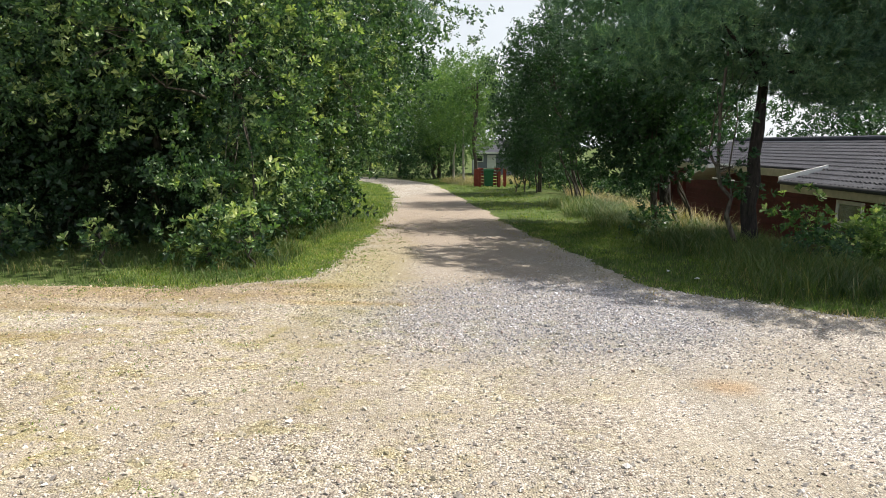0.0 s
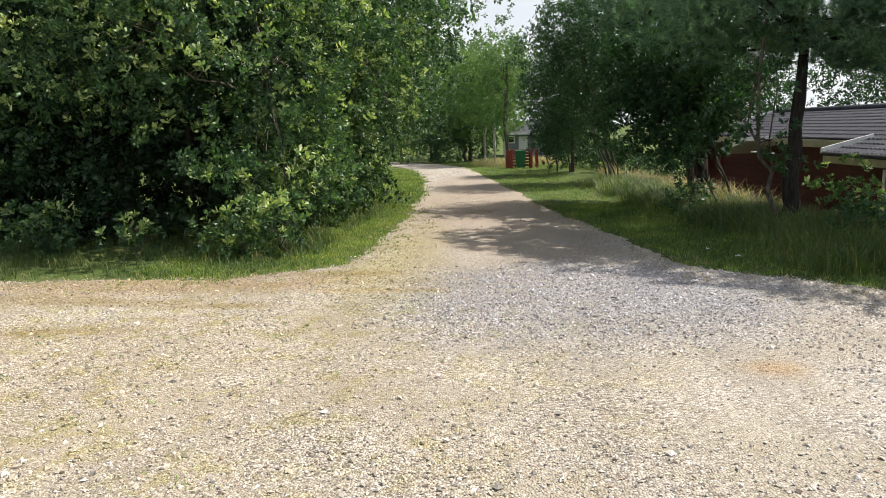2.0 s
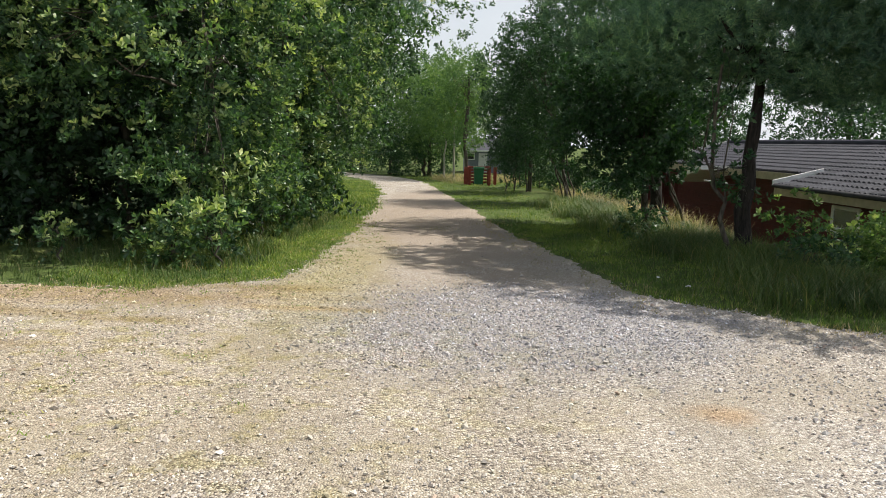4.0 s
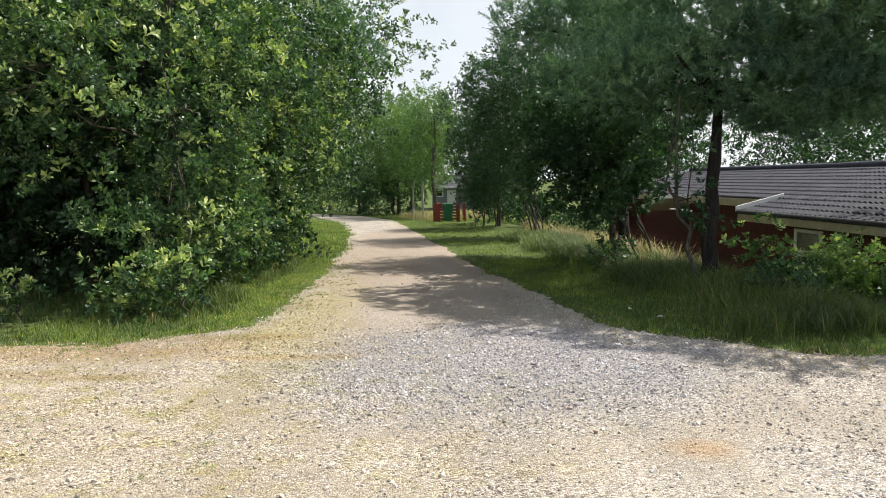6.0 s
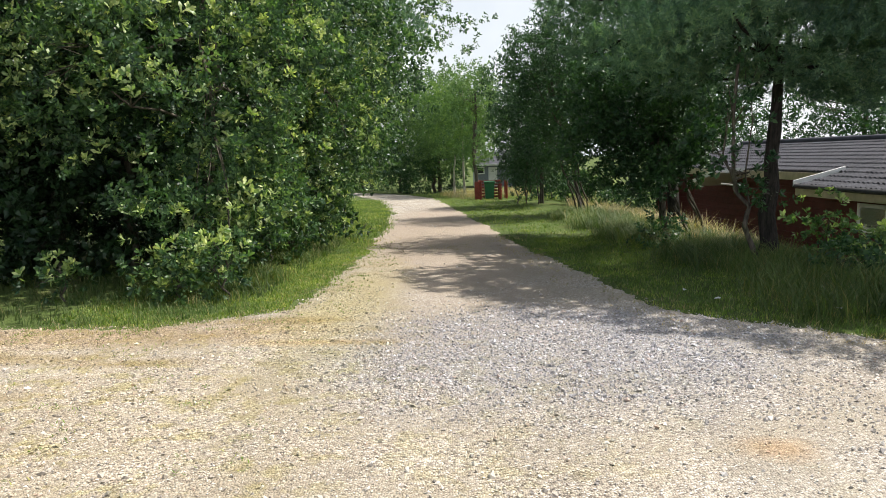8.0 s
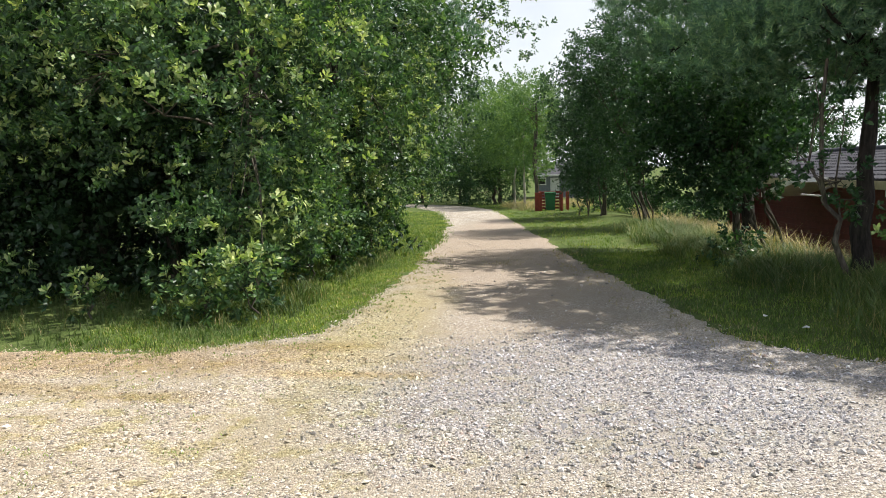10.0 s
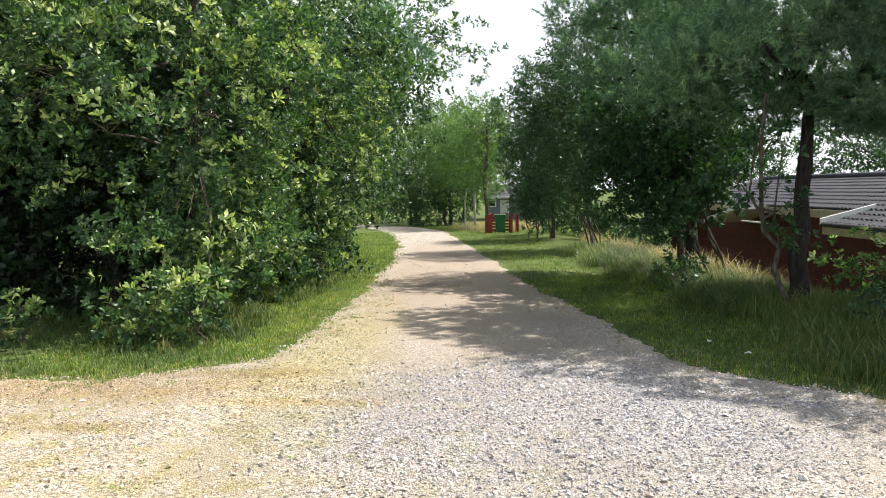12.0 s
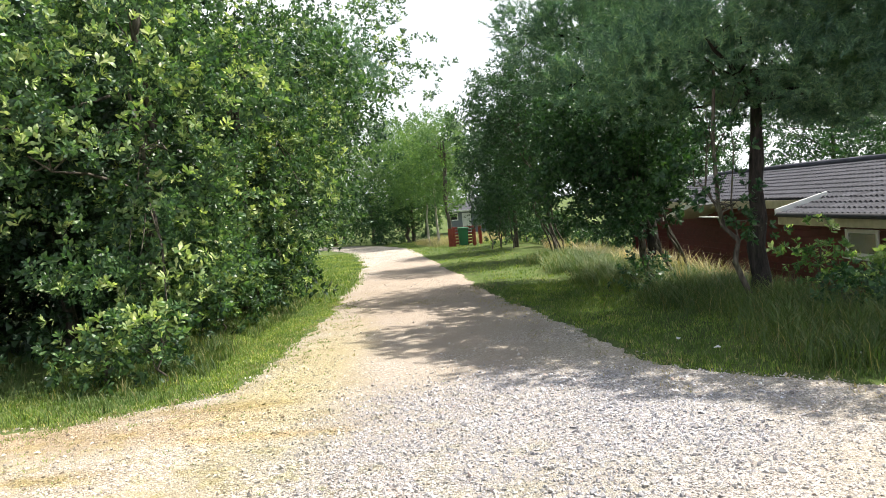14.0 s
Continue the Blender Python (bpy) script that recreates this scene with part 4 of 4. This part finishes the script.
for x, y in ((3.25, 42.2), (3.28, 43.6)):
    fp = new("fence_post", box("fence_post", POST_RED, (-0.06, -0.06, -0.2), (0.06, 0.06, 1.05), 0.008))
    fp.location = at(x, y)
    tagged(fp, "red painted timber fence post in the grass", "fence post", "red fence posts")

# ---- grey house beyond the trees ----
far = new("house")
far.location = (2.35, 74.0, float(ground_z(3, 70)))
tagged(far, "small grey house with white trim behind the trees", "house")
part("wall", box("wall", GREY_WALL, (0, 0, 0), (7, 6, 2.5), 0), far, "grey boarded wall")
V = [(x, y, z - d) for d in (0, 0.16) for x, y, z in ((-0.3, -0.5, 2.35), (7.3, -0.5, 2.35), (7.3, 3, 3.6), (-0.3, 3, 3.6))]
F = [(0, 1, 2, 3), (4, 7, 6, 5), (0, 4, 5, 1), (1, 5, 6, 2), (2, 6, 7, 3), (3, 7, 4, 0)]
part("roof", mesh_of("roof", V, F, TILE), far, "dark grey roof")
V2 = [(x, 6 - y, z) for x, y, z in V]
part("roof", mesh_of("roof", V2, F, TILE), far)
part("trim", box("trim", WHITE, (-0.34, -0.55, 2.2), (7.3, -0.51, 2.38)), far, "white eave board")
part("trim", box("trim", WHITE, (-0.06, -0.06, 0), (0.06, 0.0, 2.3)), far, "white corner board")
fw = part("window", box("window", BLACK, (0.2, -0.03, 1.45), (0.9, -0.005, 2.0), 0), far, "dark window in a white frame")
for lo, hi in (((0.1, -0.07, 1.35), (0.2, -0.01, 2.1)), ((0.9, -0.07, 1.35), (1.0, -0.01, 2.1)), ((0.2, -0.07, 2.0), (0.9, -0.01, 2.1)), ((0.2, -0.07, 1.35), (0.9, -0.01, 1.45))):
    part("frame", box("frame", WHITE, lo, hi), fw)
for x in (1.4,):
    part("door", box("door", WHITE, (x, -0.05, 0.05), (x + 0.9, -0.01, 2.05)), far, "white door")

# ---- grass ----
def tuft(blades, height, width, spread, lean):
    V, F = [], []
    for i in range(blades):
        a = rng.uniform(0, 6.28)
        o = np.array([rng.normal(0, spread), 0, rng.normal(0, spread)])
        h = height * rng.uniform(0.55, 1.1)
        d = np.array([math.cos(a), 0, math.sin(a)]) * lean * h
        s = np.array([math.sin(a), 0, -math.cos(a)]) * width / 2
        m = o + np.array([0, h * 0.55, 0]) + d * 0.3
        t = o + np.array([0, h, 0]) + d
        k = len(V)
        V += [o - s, o + s, m - s * 0.8, m + s * 0.8, t]
        F += [(k, k + 1, k + 3), (k, k + 3, k + 2), (k + 2, k + 3, k + 4)]
    return np.array(V), np.array(F)


def sow(name, label, tufts, mat, count, area, fit_in, size=(0.7, 1.25), lift=0.0):
    """Tufts over a stretch of the plan where fit_in says so; thinner farther off."""
    x0, x1, y0, y1 = area
    x = rng.uniform(x0, x1, count)
    y = rng.uniform(y0, y1, count)
    k = rng.random(count) < fit_in(x, y)
    x, y = x[k], y[k]
    P = np.stack([x, y, ground_z(x, y) + lift], 1)
    D = np.tile((0, 0, 1.0), (len(x), 1)) + rng.normal(0, 0.1, (len(x), 3))
    out, pick = [], rng.integers(0, len(tufts), len(x))
    for i, t in enumerate(tufts):
        q = pick == i
        out.append(scatter(t, P[q], D[q], rng.uniform(0, 6.28, q.sum()), rng.uniform(*size, q.sum())))
    tagged(new(name, mesh_of(name, *join(out), mat)), label, "grass", kind="stuff")


def patchy(x, y, s=1.0):
    return 0.5 + 0.5 * np.sin(x * 1.9 * s + 1.3 * np.sin(y * 0.9 * s)) * np.sin(y * 1.3 * s + x * 0.6)


SHORT = [tuft(7, 0.04, 0.009, 0.025, 0.5) for _ in range(4)]
MOWN = [tuft(6, 0.048, 0.008, 0.03, 0.5) for _ in range(3)]
LONG = [tuft(13, 0.38, 0.008, 0.06, 0.85) for _ in range(4)]
MEDIUM = [tuft(10, 0.17, 0.008, 0.04, 0.6) for _ in range(4)]
WIDE = [tuft(8, 0.13, 0.018, 0.1, 0.5) for _ in range(3)]
off = lambda x, y, m=0.0: road_in(x, y) < m
fray = lambda x, y, w=0.3: 1 - ease(-0.3, w, road_in(x, y) + 0.25 * (patchy(x, y, 3.1) - 0.5))
sow("short_grass", "short green verge grass along the lane", SHORT, GRASS, 17000, (-4.2, -0.8, 7.9, 17), lambda x, y: fray(x, y, 0.12) * (0.45 + 0.55 * patchy(x, y)))
sow("short_grass", "short green verge grass along the lane", [t for t in WIDE], GRASS, 9000, (-7, -0.8, 17, 45), lambda x, y: fray(x, y) * (x > -4.2 - (y - 17) * 0.2), (0.45, 0.9))
sow("dry_litter", "thin yellowed grass at the gravel's edge", [tuft(6, 0.045, 0.007, 0.04, 0.9) for _ in range(3)], STRAW, 9500, (-6, 5.5, 6.0, 18), lambda x, y: np.exp(-((road_in(x, y) - 0.15) / 0.42) ** 2) * (0.2 + 0.8 * patchy(x, y, 1.6)))
sow("shade_grass", "thin grass under the oak thicket", MEDIUM, REEDY, 1500, (-9, -2.2, 8.3, 12), lambda x, y: off(x, y, -0.12) * (0.35 + 0.5 * patchy(x, y)), (0.4, 1.0))
sow("edge_weeds", "sparse low green weeds between the grass and the gravel", SHORT, GRASS, 9000, (-6, -0.5, 7.5, 17), lambda x, y: np.exp(-((road_in(x, y) - 0.2) / 0.4) ** 2) * (patchy(x, y, 3.7) > 0.55) * 0.8, (0.4, 0.8), 0.008)
sow("edge_grass", "longer grass under the edge of the oaks", MEDIUM, REEDY, 1500, (-3.4, -1.9, 9.6, 18), lambda x, y: off(x, y, -0.7) * patchy(x, y, 1.7))
sow("gravel_weeds", "sparse small weeds in the gravel edge", [tuft(7, 0.016, 0.007, 0.035, 1.6) for _ in range(3)], GRASS, 5200, (-5.5, 1.0, 3.0, 16),
    lambda x, y: (road_in(x, y) > -0.1) * np.where(x > -0.85, 0.05, 0.6) * (patchy(x, y, 2.3) > 0.55) * ((y > 8) | (x < 0)), lift=0.008)
sow("lane_litter", "small patch of weeds and litter on the lane", [tuft(6, 0.016, 0.008, 0.06, 1.8) for _ in range(2)], STRAW, 90, (-0.35, 0.55, 14.9, 15.9), lambda x, y: 0.4 + 0.6 * patchy(x, y, 4), lift=0.012)
sow("lawn_grass", "mown green grass beside the lane", MOWN, GRASS, 16000, (1.5, 6.6, 6.6, 17), lambda x, y: fray(x, y, 0.1) * (x < 4.6 + 2 * (y < 9)) * 0.9)
sow("lawn_grass", "mown green grass beside the lane", [t for t in WIDE], GRASS, 10000, (-4, 9, 17, 62), lambda x, y: fray(x, y) * (x > -0.5 - 0.1 * (y - 30)) * (x < 3.6 + (y > 36) * 5), (0.35, 0.7))
sow("long_grass", "long dark green grass under the trees", LONG, REEDY, 7500, (3.2, 7.2, 7.6, 24), lambda x, y: ease(3.45, 4.05, x + 0.25 * np.sin(y * 1.7) + 0.03 * (y - 8)) * (1 - 0.6 * ease(5.5, 7, x)), (0.45, 1.05))
sow("dry_grass", "tall straw-coloured seeding grass", LONG, STRAW, 3000, (3.9, 8.4, 13, 31), lambda x, y: ease(4.4, 5.4, x - 0.02 * (y - 20)) * (0.2 + 0.8 * (patchy(x, y, 0.8) > 0.5)), (0.9, 1.6))
sow("meadow_grass", "sunny green grass before the red house", LONG, GRASS, 2600, (5.8, 8.6, 8.5, 27), lambda x, y: 0.8 + 0 * x, (0.6, 1.0))
sow("dry_grass", "pale tall grass round the bin shelter", LONG, STRAW, 420, (-0.6, 5.5, 43.2, 56), lambda x, y: off(x, y, -1.0) * 0.9, (1.0, 1.6))
RUST = leaf_material("rusty_seed_head", [(0.0, (0.2, 0.08, 0.05)), (0.6, (0.32, 0.14, 0.09)), (1.0, (0.4, 0.24, 0.14))], 0.3, 0.6)
sow("sorrel", "reddish seed heads of wild sorrel before the wall", LONG, RUST, 320, (6.6, 8.3, 17, 25), lambda x, y: 0.3 + 0.7 * (patchy(x, y, 1.2) > 0.5), (1.2, 1.9))

# ---- loose gravel ----
def pebble():
    """An uneven chip of stone with eight faces."""
    V = np.array([(0.6, 0, 0), (-0.6, 0, 0), (0, 0.6, 0), (0, -0.6, 0), (0, 0, 0.42), (0, 0, -0.42)]) * rng.uniform(0.7, 1.25, (6, 3)) + rng.normal(0, 0.1, (6, 3))
    F = np.array([(0, 2, 4), (2, 1, 4), (1, 3, 4), (3, 0, 4), (2, 0, 5), (1, 2, 5), (3, 1, 5), (0, 3, 5)])
    return V, F


PEBBLES = [pebble() for _ in range(8)]


def strew(name, label, count, area, size, fit_in):
    x0, x1, y0, y1 = area
    y = y0 + (y1 - y0) * rng.random(count) ** 0.9
    x = rng.uniform(-1, 1, count) * (0.72 * y + 0.9) + 0.3
    k = (rng.random(count) < fit_in(x, y)) & (road_in(x, y) > -0.12) & (x > x0) & (x < x1)
    x, y = x[k], y[k]
    s = np.clip(rng.lognormal(math.log(size), 0.42, len(x)), size * 0.5, size * 3.2)
    P = np.stack([x, y, ground_z(x, y) + np.clip(road_in(x, y) * 0.06, -0.03, 0.012) + s * 0.2], 1)
    D = rng.standard_normal((len(x), 3)) * (1, 1, 0.35)
    out, pick = [], rng.integers(0, len(PEBBLES), len(x))
    for i, t in enumerate(PEBBLES):
        q = pick == i
        out.append(scatter(t, P[q], D[q], rng.normal(0, 0.5, q.sum()), s[q]))
    tagged(new(name, mesh_of(name, *join(out), PEBBLE)), label, "gravel", kind="stuff")


def bare(x, y):
    """Sandy places with few loose stones."""
    sandy = np.exp(-(((x - 1.6) / 0.9) ** 2 + ((y - 4.3) / 0.9) ** 2)) + 0.7 * np.exp(-(((x + 0.3) / 0.7) ** 2 + ((y - 4.6) / 0.8) ** 2)) + ease(8.6, 9.6, y) * (x > -0.7)
    return np.clip(0.95 - 0.8 * sandy - 0.3 * patchy(x, y, 1.4) + 0.3 * np.exp(-(((x - 0.9) / 1.8) ** 2 + ((y - 6.8) / 1.4) ** 2)), 0.06, 1)


strew("gravel", "loose pale and grey gravel on the yard", 80000, (-7, 7, 1.9, 10.5), 0.0115, bare)
strew("fresh_gravel", "loose bluish grey gravel spread before the lane", 60000, (-1.0, 3.2, 5.0, 9.0), 0.0125, lambda x, y: np.clip(1.4 - ((x - 0.9) / 1.9) ** 2 - ((y - 7.0) / 1.7) ** 2 + 0.5 * (patchy(x, y, 2.7) - 0.5), 0, 1))
strew("lane_gravel", "scattered stones on the packed lane", 9000, (-3, 3, 9.5, 22), 0.016, lambda x, y: 0.35 + 0 * x)

# pale scraps lying in the grass
for x, y, a in ((3.1, 8.85, 0.4), (2.95, 9.5, 1.3), (3.95, 8.0, 2.0)):
    V = [(0.09 * math.cos(k * 1.05) * (1 + 0.2 * math.sin(k * 2.2)), 0.05 * math.sin(k * 1.05), 0.015 * math.sin(k * 1.9)) for k in range(6)]
    V += [(p[0] * 0.9, p[1] * 0.9, p[2] - 0.012) for p in V]
    F = [(0, 1, 2), (0, 2, 3), (0, 3, 4), (0, 4, 5), (6, 8, 7), (6, 9, 8), (6, 10, 9), (6, 11, 10)] + [t for k in range(6) for t in ((k, 6 + k, 6 + (k + 1) % 6), (k, 6 + (k + 1) % 6, (k + 1) % 6))]
    ob = new("paper_scrap", mesh_of("paper_scrap", V, F, WHITE))
    ob.scale = (0.5, 0.5, 0.5)
    ob.location, ob.rotation_euler = at(x, y, 0.05), (0.1, 0.05, a)
    tagged(ob, "small white scrap lying in the grass", "litter", "white scraps")
